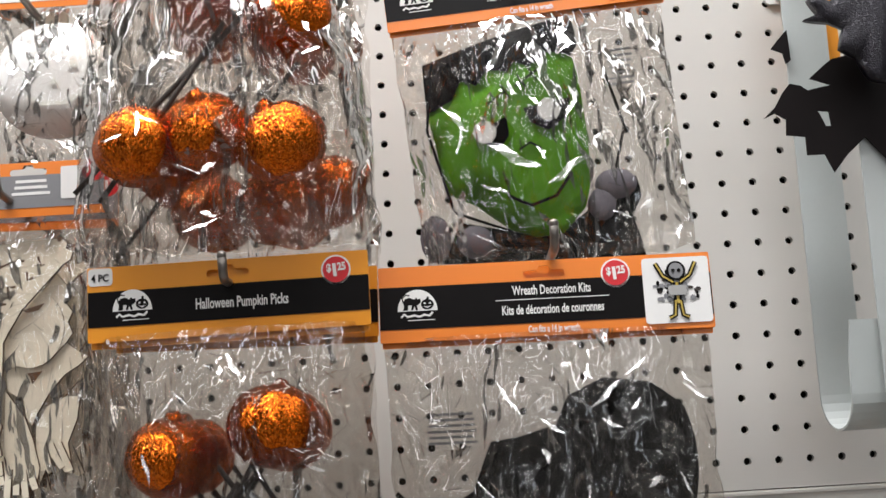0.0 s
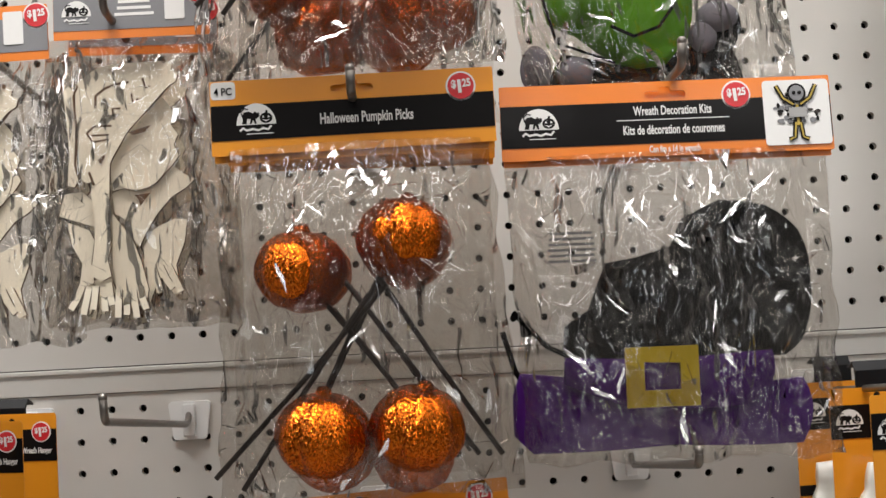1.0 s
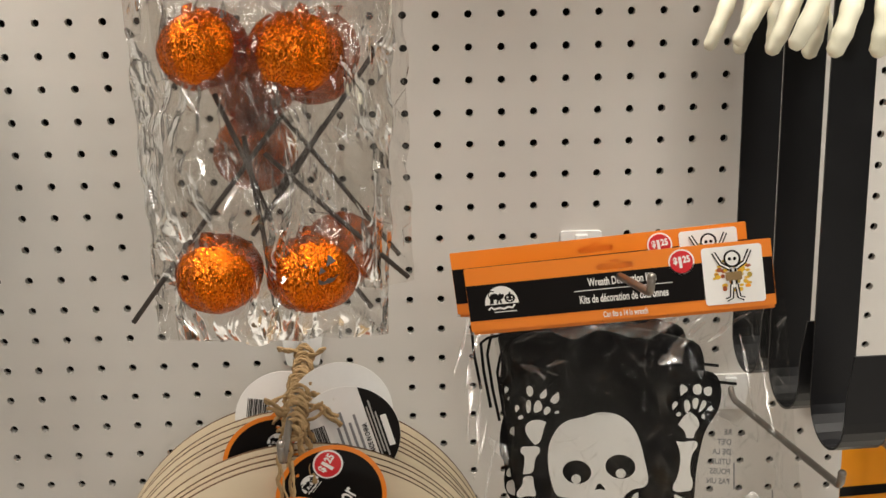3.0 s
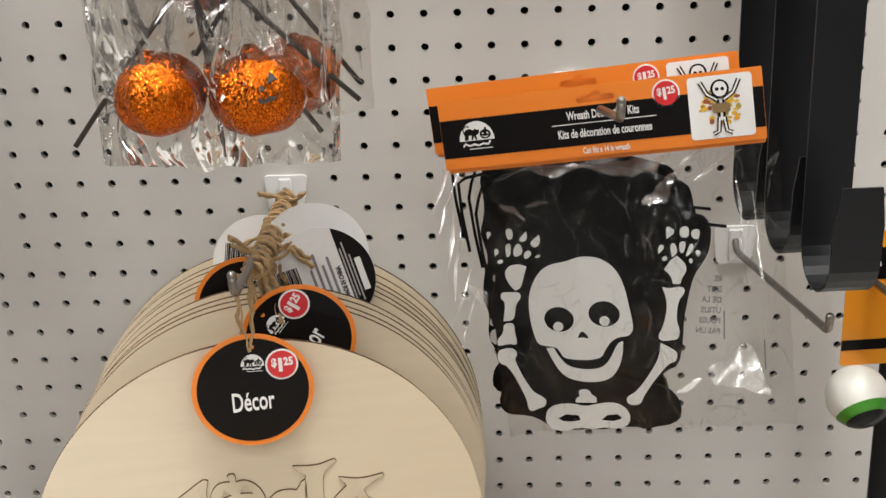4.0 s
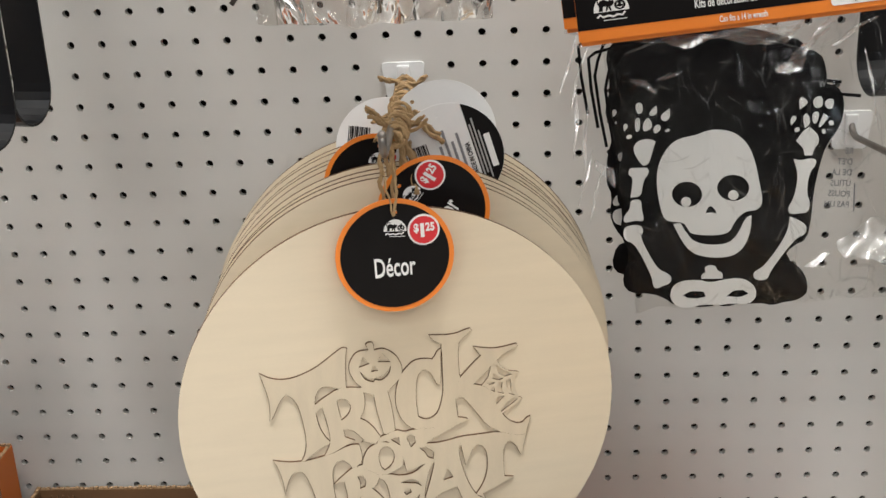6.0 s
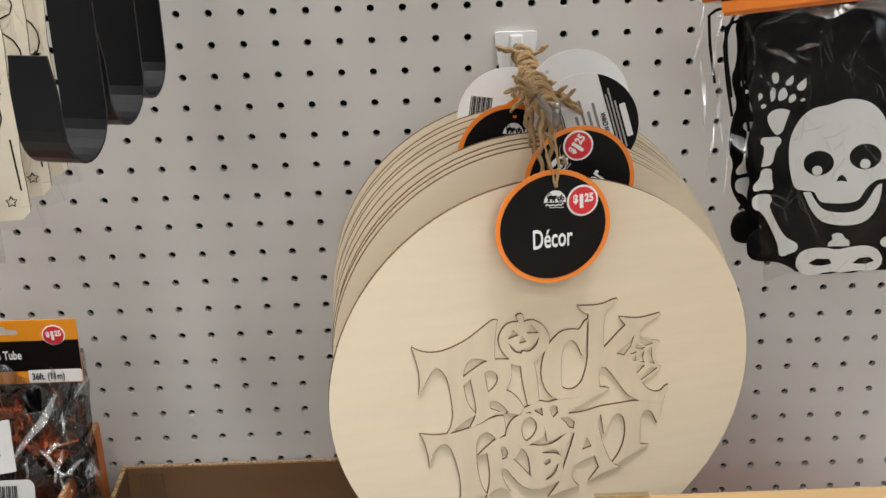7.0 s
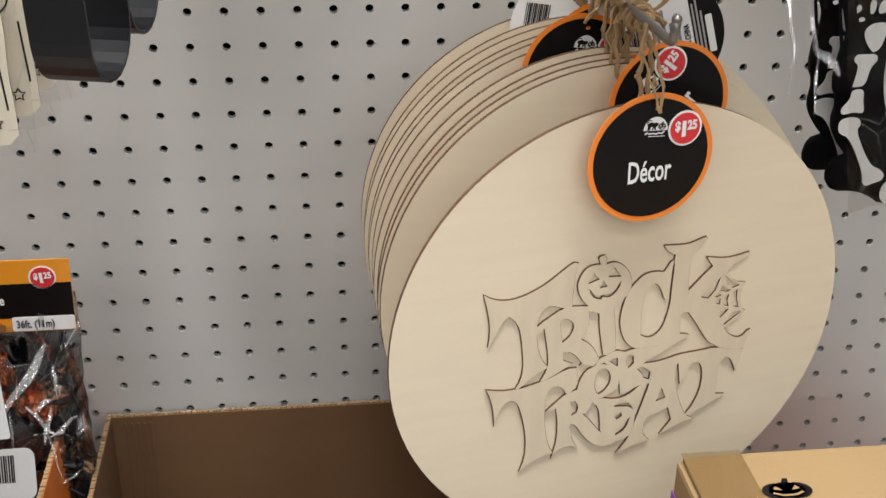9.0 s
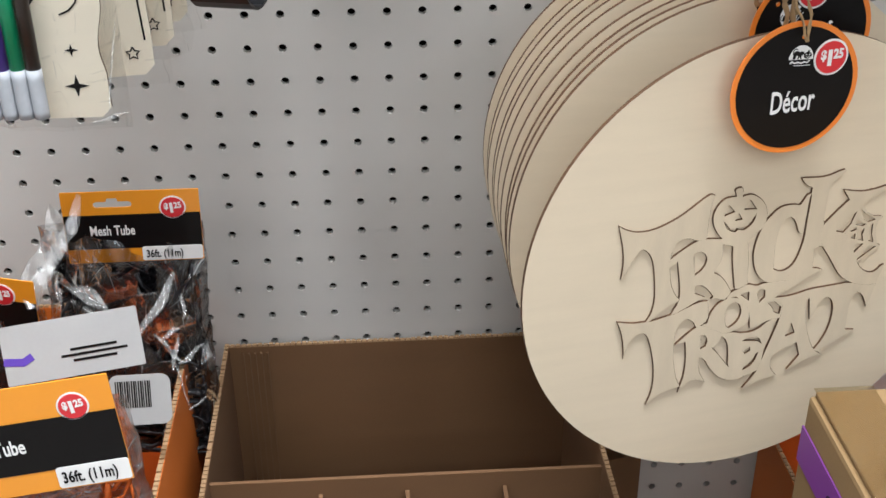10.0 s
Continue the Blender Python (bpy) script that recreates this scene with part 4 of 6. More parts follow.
L_A1 = [(21.7, -40.4), (17, -57.2), (12.9, -70.4), (11, -78.5), (6.9, -84.9), (1.9, -91.1), (10.5, -88.3), (18.4, -86.3), (25.3, -85.5), (21, -80.5), (19.6, -75.3), (20.5, -69.7), (24, -65.6), (30.7, -63.8), (37, -61.9), (40.4, -72.3), (36.9, -77), (32.7, -82.4), (40.1, -79), (47.9, -76), (57.4, -75.2), (50.1, -70.6), (44.2, -58), (39.9, -42), (38.8, -31.1), (41.6, -27.8), (27.1, -26.9), (22.4, -30.3)]
L_A1h = [(30.7, -45.5), (34.3, -53.9), (27.2, -55.6)]
L_T3 = [(15.3, -24), (22.9, -24.9), (30.7, -24.2), (40.4, -22.1), (54.4, -22), (68.9, -21.6), (79.4, -25.9), (87.7, -26.1), (85.9, -35.2), (83.9, -42.6), (81.6, -36.6), (78.3, -31.3), (74.8, -30.2), (72.3, -32.8), (70.9, -39), (71, -47.7), (71.4, -58.3), (77.9, -59.5), (67.1, -65), (55.4, -70.3), (57.4, -75.2), (53.5, -71.7), (50.1, -70.6), (55.3, -63.6), (59.1, -53.3), (59.9, -42.2), (58.3, -34.1), (55.3, -30.6), (51.6, -30), (48.8, -32.9), (46.5, -39.7), (43.6, -45.2), (40.9, -28.5), (33.3, -28.9), (22.5, -31.2)]
L_WB = [(64.9, 32.7), (68.3, 33.8), (71.7, 27.8), (77, 24.6), (82.3, 23.8), (83.7, 22.8), (80.9, 20.5), (80.1, 15.8), (81.2, 9.5), (83.3, 3.9), (85.6, 2.7), (82.1, -0.9), (75.9, -4.8), (70.8, -8.1), (66.3, -0.4), (62.1, 8.5), (56.7, 15.4), (61.7, 21.4)]
L_W2 = [(67.6, 30.8), (71, 27.1), (78.6, 22), (73.6, 20.7), (68.7, 24.3)]
L_W3 = [(65.6, 24), (69.6, 21), (72.6, 19.7), (70, 18.5), (65, 20.1)]
L_W4 = [(77.5, 19), (77.9, 12.1), (80.2, 5.6), (76.4, 7), (74.6, 12.6), (74.5, 18.2)]
L_W5 = [(72, 16.6), (71.1, 12.3), (72.6, 7.6), (68.8, 9), (67.7, 13.2), (68.8, 16.7)]
L_W6 = [(61.2, 16.7), (64.9, 18.5), (66.4, 16.7), (63, 15.6)]
L_W7 = [(66, 13.9), (66.3, 9.8), (63.3, 11.1), (63.3, 13.5)]
L_W8 = [(82.5, 2), (76.7, -2), (70.5, -6.4), (71.2, -3.2), (75.3, 1.5), (78.2, 3.5)]
L_W9 = [(73, 5.5), (70.2, 2.7), (67.5, -0.1), (66.5, 3.3), (69.2, 6.5)]
K_BODY = [(-72, -70), (-66, -60), (-48, -54), (-25, -51), (5, -49), (28, -51), (50, -56), (65, -60), (69, -70), (70, -81), (78, -83), (82, -91), (82, -102), (79, -112), (72, -123), (69, -137), (66, -158), (66, -175), (64, -192), (55, -197), (45, -210), (52, -210), (61, -216), (67, -226), (66, -235), (56, -241), (30, -244), (14, -245), (-27, -249), (-33, -244), (-44, -240), (-60, -241), (-66, -233), (-63, -219), (-54, -215), (-64, -203), (-68, -192), (-66, -177), (-71, -166), (-70, -145), (-66, -132), (-70, -119), (-72, -111), (-69, -100), (-69, -86)]
K_SKULL = [(-25.7, -118.0), (-15.8, -115.9), (-8.0, -112.3), (-2.2, -111.2), (7.5, -112.0), (15.2, -116.1), (21.8, -124.0), (26.1, -135.3), (28.9, -147.6), (31.8, -159.9), (31.5, -165.0), (28.4, -169.0), (21.4, -169.9), (15.9, -174.5), (12.8, -180.3), (10.5, -186.1), (3.7, -188.7), (-6.3, -189.4), (-16.3, -188.8), (-19.1, -184.6), (-21.5, -180.4), (-30.4, -180.1), (-35.3, -178.7), (-38.4, -170.7), (-41.4, -155.8), (-41.5, -140.9), (-37.7, -130.2), (-32.5, -122.5)]
K_NOSE = [(-7, -173), (-5, -168), (-3, -167), (0, -170), (1, -173), (-3, -172)]
K_JAW = [(-29, -182), (-24, -181), (-20, -188), (-14, -195), (-2, -197), (10, -195), (16, -188), (21, -175), (25, -173), (25, -184), (22, -195), (16, -203), (6, -206), (-6, -206), (-16, -203), (-23, -194)]
K_PELVIS = [(-29, -231), (-23, -226), (-10, -224), (-2, -226), (8, -223), (18, -221), (26, -223), (31, -229), (31, -236), (26, -241), (14, -241), (6, -243), (-6, -243), (-17, -247), (-25, -246), (-30, -240)]
K_PELa = [(-21, -237), (-15, -233), (-6, -233), (-4, -237), (-11, -239), (-17, -239)]
K_PELb = [(10, -236), (15, -231), (22, -230), (26, -233), (20, -236)]
K_VERT = [(-6, -214), (-2, -212), (2, -213), (3, -216), (7, -218), (7, -222), (-8, -223), (-8, -220), (-5, -218)]
K_PALM_L = [(-59, -127), (-56, -121), (-48, -119), (-43, -121), (-45, -128), (-47, -137), (-51, -139), (-55, -135)]
K_PALM_R = [(52, -118), (56, -111), (60, -108), (66, -113), (67, -119), (64, -123), (63, -128), (58, -128), (57, -123)]
K_ARM_A = [(-61, -141), (-56, -141), (-48, -140), (-47, -145), (-51, -149), (-52, -162), (-60, -163), (-58, -148), (-62, -146)]
K_ARM_B = [(-60, -165), (-52, -164), (-52, -172), (-50, -178), (-51, -181), (-56, -180), (-64, -183), (-65, -178), (-60, -172)]
K_ARM_C = [(-65, -187), (-59, -184), (-52, -184), (-50, -189), (-53, -193), (-40, -217), (-33, -220), (-29, -223), (-30, -228), (-35, -230), (-40, -233), (-43, -230), (-43, -224), (-56, -198), (-64, -196)]
K_ARM_D = [(51, -131), (56, -132), (62, -130), (66, -131), (66, -135), (62, -140), (61, -155), (64, -162), (63, -169), (58, -170), (51, -171), (49, -167), (53, -159), (55, -142)]
K_ARM_E = [(51, -173), (54, -174), (60, -177), (63, -180), (62, -186), (56, -188), (40, -214), (39, -220), (34, -222), (29, -221), (28, -216), (36, -211), (50, -186)]
K_ELL = [(-20.1, -159.2), (11.5, -153.2), (-20.6, -164.8), (11.9, -158.6)]
K_FING = [[(-58, -94), (-53, -93), (-52, -100), (-56, -102)], [(-48, -100), (-43, -95), (-42, -101), (-47, -103)], [(-41, -103), (-34, -97), (-33, -103), (-37, -107)], [(-58, -105), (-54, -104), (-54, -113), (-57, -115)], [(-52, -107), (-48, -103), (-45, -110), (-48, -113), (-52, -114)], [(-45, -111), (-41, -108), (-39, -112), (-44, -116)], [(-66, -110), (-64, -108), (-62, -111), (-65, -114)], [(-37, -113), (-34, -111), (-33, -113), (-36, -114)], [(-64, -118), (-61, -116), (-59, -118), (-62, -120)], [(52, -89), (54, -87), (59, -91), (53, -96)], [(61, -88), (67, -86), (68, -94), (62, -95)], [(69, -89), (75, -88), (74, -96), (69, -94)], [(47, -104), (49, -100), (52, -102), (48, -107)], [(55, -101), (58, -98), (61, -105), (57, -109)], [(61, -98), (66, -97), (65, -105), (62, -106)], [(67, -103), (69, -98), (72, -101), (68, -107), (66, -108)], [(72, -104), (75, -103), (76, -106), (73, -107)], [(50, -110), (53, -108), (54, -111), (51, -112)], [(68, -110), (70, -109), (71, -112), (69, -113)]]
F_HAIR = [(-76.3, 118), (20.7, 147), (30.7, 146), (33.7, 128), (28.7, 121), (13.7, 124), (-1.3, 115), (-11.3, 119), (-16.3, 112), (-31.3, 113), (-39.3, 103), (-50.3, 107), (-57.3, 93), (-69.3, 86), (-75.3, 84)]
F_FACE = [(-75.3, 84), (-69.3, 87), (-57.3, 94), (-50.3, 107), (-39.3, 103), (-31.3, 113), (-16.3, 112), (-11.3, 119), (-1.3, 115), (15.7, 125), (30.7, 119), (35.7, 85), (37.7, 29), (32.7, 10), (16.7, -7), (-2.3, -9), (-19.3, -3), (-45.3, 17), (-64.3, 26), (-70.3, 59)]
F_EYEL = [(-42.3, 66), (-19.3, 77), (-18.3, 63), (-25.3, 53), (-37.3, 59)]
F_EYER = [(-7.3, 82), (26.7, 88), (22.7, 74), (9.7, 65), (-2.3, 71)]
F_PT = [(-35.3, 66), (10.7, 80), (-23.3, 92), (-3.3, 104), (-74.3, -6), (-46.3, -10), (55.7, 26), (44.7, 12), (0.7, 52), (25.7, 44), (-31.3, 21)]
F_FBODY = [(-71.3, -23), (-55.3, 5), (-19.3, -4), (19.7, -2), (50.7, 19), (70.7, 32), (73.7, 17), (66.7, 3), (73.7, -27), (70.7, -33)]
HAT_CROWN = [(-75.3, -157), (-73.3, -138), (-58.3, -129), (-46.3, -100), (-26.3, -97), (-5.3, -91), (2.7, -74), (24.7, -64), (52.7, -68), (72.7, -84), (78.7, -113), (73.7, -148), (60.7, -161), (36.7, -160), (-5.3, -159), (-40.3, -159)]
HAT_BAND = [(-75.3, -157), (-40.3, -159), (8.7, -159), (50.7, -157), (51.7, -171), (41.7, -188), (6.7, -191), (-42.3, -187), (-76.3, -173)]
HAT_BRIM = [(-102.3, -166), (-76.3, -169), (-42.3, -183), (6.7, -188), (45.7, -178), (71.7, -175), (76.7, -193), (69.7, -215), (-9.3, -213), (-96.3, -215), (-107.3, -204), (-107.3, -180)]
HAT_BUCKLE = [(-40.3, -152), (3.7, -152), (3.7, -188), (-40.3, -188), (-29.3, -161), (-7.3, -162), (-7.3, -178), (-29.3, -178)]
BAT = [(-65, -6), (-55, 3), (-49, 13), (-43, 20), (-35, 18), (-30, 14), (-20, 16), (-12, 17), (-28, 23), (-17, 32), (-10, 37), (16, 42), (35, 40), (48, 11), (44, -29), (30, -45), (22, -40), (9, -24), (-5, -36), (-16, -49), (-22, -35), (-35, -35), (-35, -21), (-49, -19), (-48, -7), (-56, -2)]
BAT_EYE = [(-24, -2), (-16, -3), (-15, -14), (-19, -14)]
BAT_TOP = [(-35, 61), (-24, 65), (-31, 76), (-15, 74), (-2, 84), (29, 87), (21, 11), (9, 14), (1, 31), (-11, 38), (-7, 53), (-17, 58)]
BAT_SMALL = [(-39, 63), (-32, 71), (-25, 78), (-24, 53), (-28, 50), (-30, 59)]

# witch's hat
peg_hook(9.5 * P, 1.4385 + 6 * P, 0.285, tip=0.008, sway=-0.004, drop=-0.006)
hat_kit = wreath_kit(0.2320, -0.262, 1.5805, "bagged wreath kit with a black and purple felt witch hat", 11, tilt=-5.5, roll=0.5, plain_thumb=True)
hat = Matrix.Translation((0.0093, 0.024, -0.0055)) @ pose(0, 0, 0, 5.5, 0, 0)
brim = part("brim", moved(puffed(HAT_BRIM, 0.013, -0.004), hat), FELT_PURPLE, hat_kit, "purple felt hat brim", smooth=True)
part("crown", moved(puffed(HAT_CROWN, 0.016, -0.006), hat), FELT_BLACK, hat_kit, "black felt hat crown", smooth=True)
part("hat_band", moved(puffed(HAT_BAND, 0.009, -0.013), hat), FELT_PURPLE, hat_kit, "purple felt hat band", smooth=True)
part("buckle", moved(flat(HAT_BUCKLE[:4], 0.002, [HAT_BUCKLE[4:]], front=-0.0215), hat), YELLOW, hat_kit, "square yellow hat buckle")
for pts in (((-0.105, 0.0, -0.128), (-0.085, 0.0, -0.150), (-0.075, 0.0, -0.155)), ((-0.112, 0, -0.14), (-0.105, 0, -0.165), (-0.092, 0, -0.185))):
    part("ribbon", moved(tube(pts, 0.0018, 6), hat), FELT_BLACK, hat_kit)
bars(hat_kit, -0.06, -0.088, 0.012, 6, 30, 3.4, GREYPRINT, 1.5, 5)
film_sheet(0.196, 0.182, 0.030, 21, FILM, hat_kit, top=-0.044, y=0.010, taper=-0.05, crease=1.15, x=0.0)
peg_hook(9.5 * P, 1.0 + 13 * P, 0.285, tip=0.003, sway=-0.008, drop=-0.036)

film_folds(hat_kit, some_folds(5, 24, 0.19, -0.045, 0.17, 1.1), 0.57, 5, y=-0.026)

# green monster face
frank = wreath_kit(0.2380, -0.155, 1.8160, "wreath kit in a bag with a green felt monster face", 12, tilt=-2, roll=-4.2)
peg_hook(9.5 * P, 1.4385 + 15 * P, 0.285)
fm = pose(9.5 * P - 0.2380, 0.012, 1.62 - 1.8160) @ pose(0, 0, 0, 0, 0, 0)
fm = pose(0, 0, 0, 0, 4.2, 0) @ pose(0, 0, 0, 2, 0, 0) @ fm
part("black_backing", moved(puffed(F_FBODY, 0.010, 0.002), fm), FELT_BLACK, frank, smooth=True)
for cx, cz, rx, rz in ((F_PT[4][0], F_PT[4][1], 11, 17), (F_PT[5][0], F_PT[5][1], 13, 12), (F_PT[6][0], F_PT[6][1], 15, 11), (F_PT[7][0], F_PT[7][1], 10, 12)):
    part("grey_fist", moved(puffed(disc_points(rx, 14, cx, cz, rz), 0.009, -0.003), fm), FELT_GREY, frank, "grey felt fist", smooth=True)
part("face", moved(puffed(F_FACE, 0.013, -0.006), fm), FELT_GREEN, frank, "green felt face", smooth=True)
part("hair", moved(puffed(grown(F_HAIR, 0.8), 0.013, -0.0085), fm), FELT_BLACK, frank, "black felt hair", smooth=True)
for out in (F_EYEL, F_EYER):
    part("eye_socket", moved(flat(out, 0.0006, front=-0.0144), fm), FELT_BLACK, frank)
for i in (0, 1):
    part("eye_white", moved(flat(disc_points(8.2, 18, *F_PT[i]), 0.0006, front=-0.0152), fm), FELT_WHITE, frank)
for i in (2, 3):
    cx, cz = F_PT[i]
    part("stitch", moved(flat(strip([(cx - 9, cz - 6), (cx + 9, cz + 6)], 1.6), 0.0005, front=-0.0146), fm), FELT_BLACK, frank)
    for s in (-1, 1):
        part("stitch", moved(flat(strip([(cx + s * 4 - 3, cz + s * 2.5 + 5), (cx + s * 4 + 3, cz + s * 2.5 - 5)], 1.4), 0.0005, front=-0.0149), fm), FELT_BLACK, frank)
part("mouth", moved(flat(strip([(-22, 20), (-6, 12), (12, 18), (24, 34)], 2.4), 0.0005, front=-0.0146), fm), FELT_BLACK, frank)
part("nose", moved(flat(strip([(-12, 52), (-4, 57), (4, 52)], 1.6), 0.0005, front=-0.0146), fm), FELT_BLACK, frank)
part("cord", moved(tube([(-70, 0, 118), (-76, 0, 70), (-60, 0, 10), (-20, 0, -6)], 1.1, 6), fm @ Matrix.Diagonal((0.001, 0.001, 0.001, 1)) @ pose(0, -14, 0)), FELT_BLACK, frank, smooth=True)
part("cord", moved(tube([(55, 0, 110), (66, 0, 70), (58, 0, 40), (70, 0, 20)], 1.1, 6), fm @ Matrix.Diagonal((0.001, 0.001, 0.001, 1)) @ pose(0, 6, 0)), FELT_BLACK, frank, smooth=True)
bars(frank, 0.062, -0.075, 0.014, 7, 22, 4.2, GREYPRINT, 1.8, 6)
film_sheet(0.196, 0.182, 0.024, 22, FILM, frank, top=-0.044, y=0.012, taper=-0.04, crease=0.9)

film_folds(frank, some_folds(9, 9, 0.18, -0.045, 0.18) + [(-25, -152, 40, 11, -35), (10, -166, 34, 9, 30), (-62, -120, 30, 6, -55), (20, -120, 22, 5, 60)], 0.40, 9, y=-0.018)

# skeleton
peg_hook(10.5 * P, 1.0 + 3 * P, 0.222, tip=0.006, sway=0.008, drop=-0.030)
for n_kit, (kx, ky, kz, roll) in enumerate(((0.2671, -0.142, 1.0969, -7.4517), (0.2671 - 0.0085, -0.112, 1.0969 + 0.0045, -7.4517 - 0.2))):
    kit = wreath_kit(kx, ky, kz, "wreath kit in a bag with a black felt skeleton" if n_kit == 0 else "wreath kit with a felt skeleton hanging behind", 13, tilt=-4, roll=roll, yaw=-11.6, w=0.2111)
    km = pose(kx, ky, kz, -4, roll, -11.6).inverted() @ pose(0.267 - 0.005 * n_kit, -0.1238 + 0.03 * n_kit, 1.087 + 0.003 * n_kit, 0, 0, -11.6)
    part("black_backing", moved(puffed(soft(K_BODY), 0.012, 0.0), km), FELT_BLACK, kit, "black felt skeleton backing", smooth=True)
    front = -0.0082
    part("skull", moved(flat(soft(K_SKULL), 0.0008, [disc_points(10.6, 20, *K_ELL[0], 9.6), disc_points(11.0, 20, *K_ELL[1], 9.8), K_NOSE], front=front), km), FELT_WHITE, kit, "white felt skull")
    part("jaw", moved(flat(soft(K_JAW), 0.0008, front=front), km), FELT_WHITE, kit)
    part("pelvis", moved(flat(soft(K_PELVIS), 0.0008, [K_PELa, K_PELb], front=front), km), FELT_WHITE, kit)
    part("vertebra", moved(flat(soft(K_VERT), 0.0008, front=front), km), FELT_WHITE, kit)
    for i in (2, 3):
        part("pupil", moved(flat(disc_points(3.6, 12, *K_ELL[i]), 0.0008, front=front), km), FELT_WHITE, kit)
    for out in (K_PALM_L, K_PALM_R):
        part("palm_bone", moved(flat(soft(out, 2), 0.0008, front=front), km), FELT_WHITE, kit)
    for out in K_FING:
        part("finger_bone", moved(flat(soft(out, 2, 120), 0.0008, front=front), km), FELT_WHITE, kit)
    for out in (K_ARM_A, K_ARM_B, K_ARM_C, K_ARM_D, K_ARM_E):
        part("arm_bone", moved(flat(soft(out, 2, 100), 0.0008, front=front), km), FELT_WHITE, kit)
    for pts in ([(-67, -59), (-75, -56), (-86, -59), (-91, -63), (-89, -85), (-84, -113)], [(-64, -55), (-73, -62), (-77, -74), (-79, -85), (-75, -113), (-70, -138)], [(68, -81), (79, -86), (92, -87)]):
        part("ribbon", moved(flat(strip(pts, 2.2), 0.0006, front=-0.004), km), FELT_BLACK, kit, "thin black ribbon")
    film_folds(kit, [(-70, -49, 60, 9, 4), (-30, -47, 46, 11, -4), (20, -45, 60, 12, 5), (48, -62, 26, 12, 38), (84, -42, 34, 4, 30), (-52, -80, 20, 5, -20), (-35, -74, 16, 4, 10), (-97, -75, 34, 4, 80), (-92, -120, 40, 4, -84), (-84, -160, 34, 3, 80), (112, -90, 46, 3, -80), (60, -48, 22, 5, 40)], 1.15, 13 + n_kit, y=-0.010, m=km)
    if n_kit == 0:
        for k, body in enumerate(("RE", "D'ET", "DE LA", "UTILIS", "POUSS", "PAS UN")):
            words("warning_print", body, 0.0062, GREYPRINT, kit, -0.091, -0.1300 - 0.0078 * k, 0.006, "LEFT", 0.8, m=km @ Matrix.Diagonal((-1, 1, 1, 1)))
        words("warning_print", "W", 0.0062, GREYPRINT, kit, 0.064, -0.080, -0.009, m=km)
        film_sheet(0.204, 0.200, 0.014, 23, FILM_SOFT, kit, top=-0.044, y=0.010, taper=-0.02, crease=0.7, x=0.010, cell=0.012)
        film_folds(kit, [(106, -193, 44, 26, -10), (72, -206, 18, 5, 25), (-78, -146, 22, 9, -40)], 1.15, 8, y=-0.004, m=km)
        for a, b in (((93, -150), (94, -171)), ((121, -170), (123, -192))):
            part("flap_seam", moved(flat(strip([a, b], 1.0), 0.0003, front=0.002), km), GREYPRINT, kit)

# ---- wooden skeleton craft packs ----
def curve_points(cx, cz, r, a0, a1, n=8, rz=None):
    return [(cx + r * math.cos(radians(a0 + (a1 - a0) * i / n)), cz + (rz or r) * math.sin(radians(a0 + (a1 - a0) * i / n))) for i in range(n + 1)]


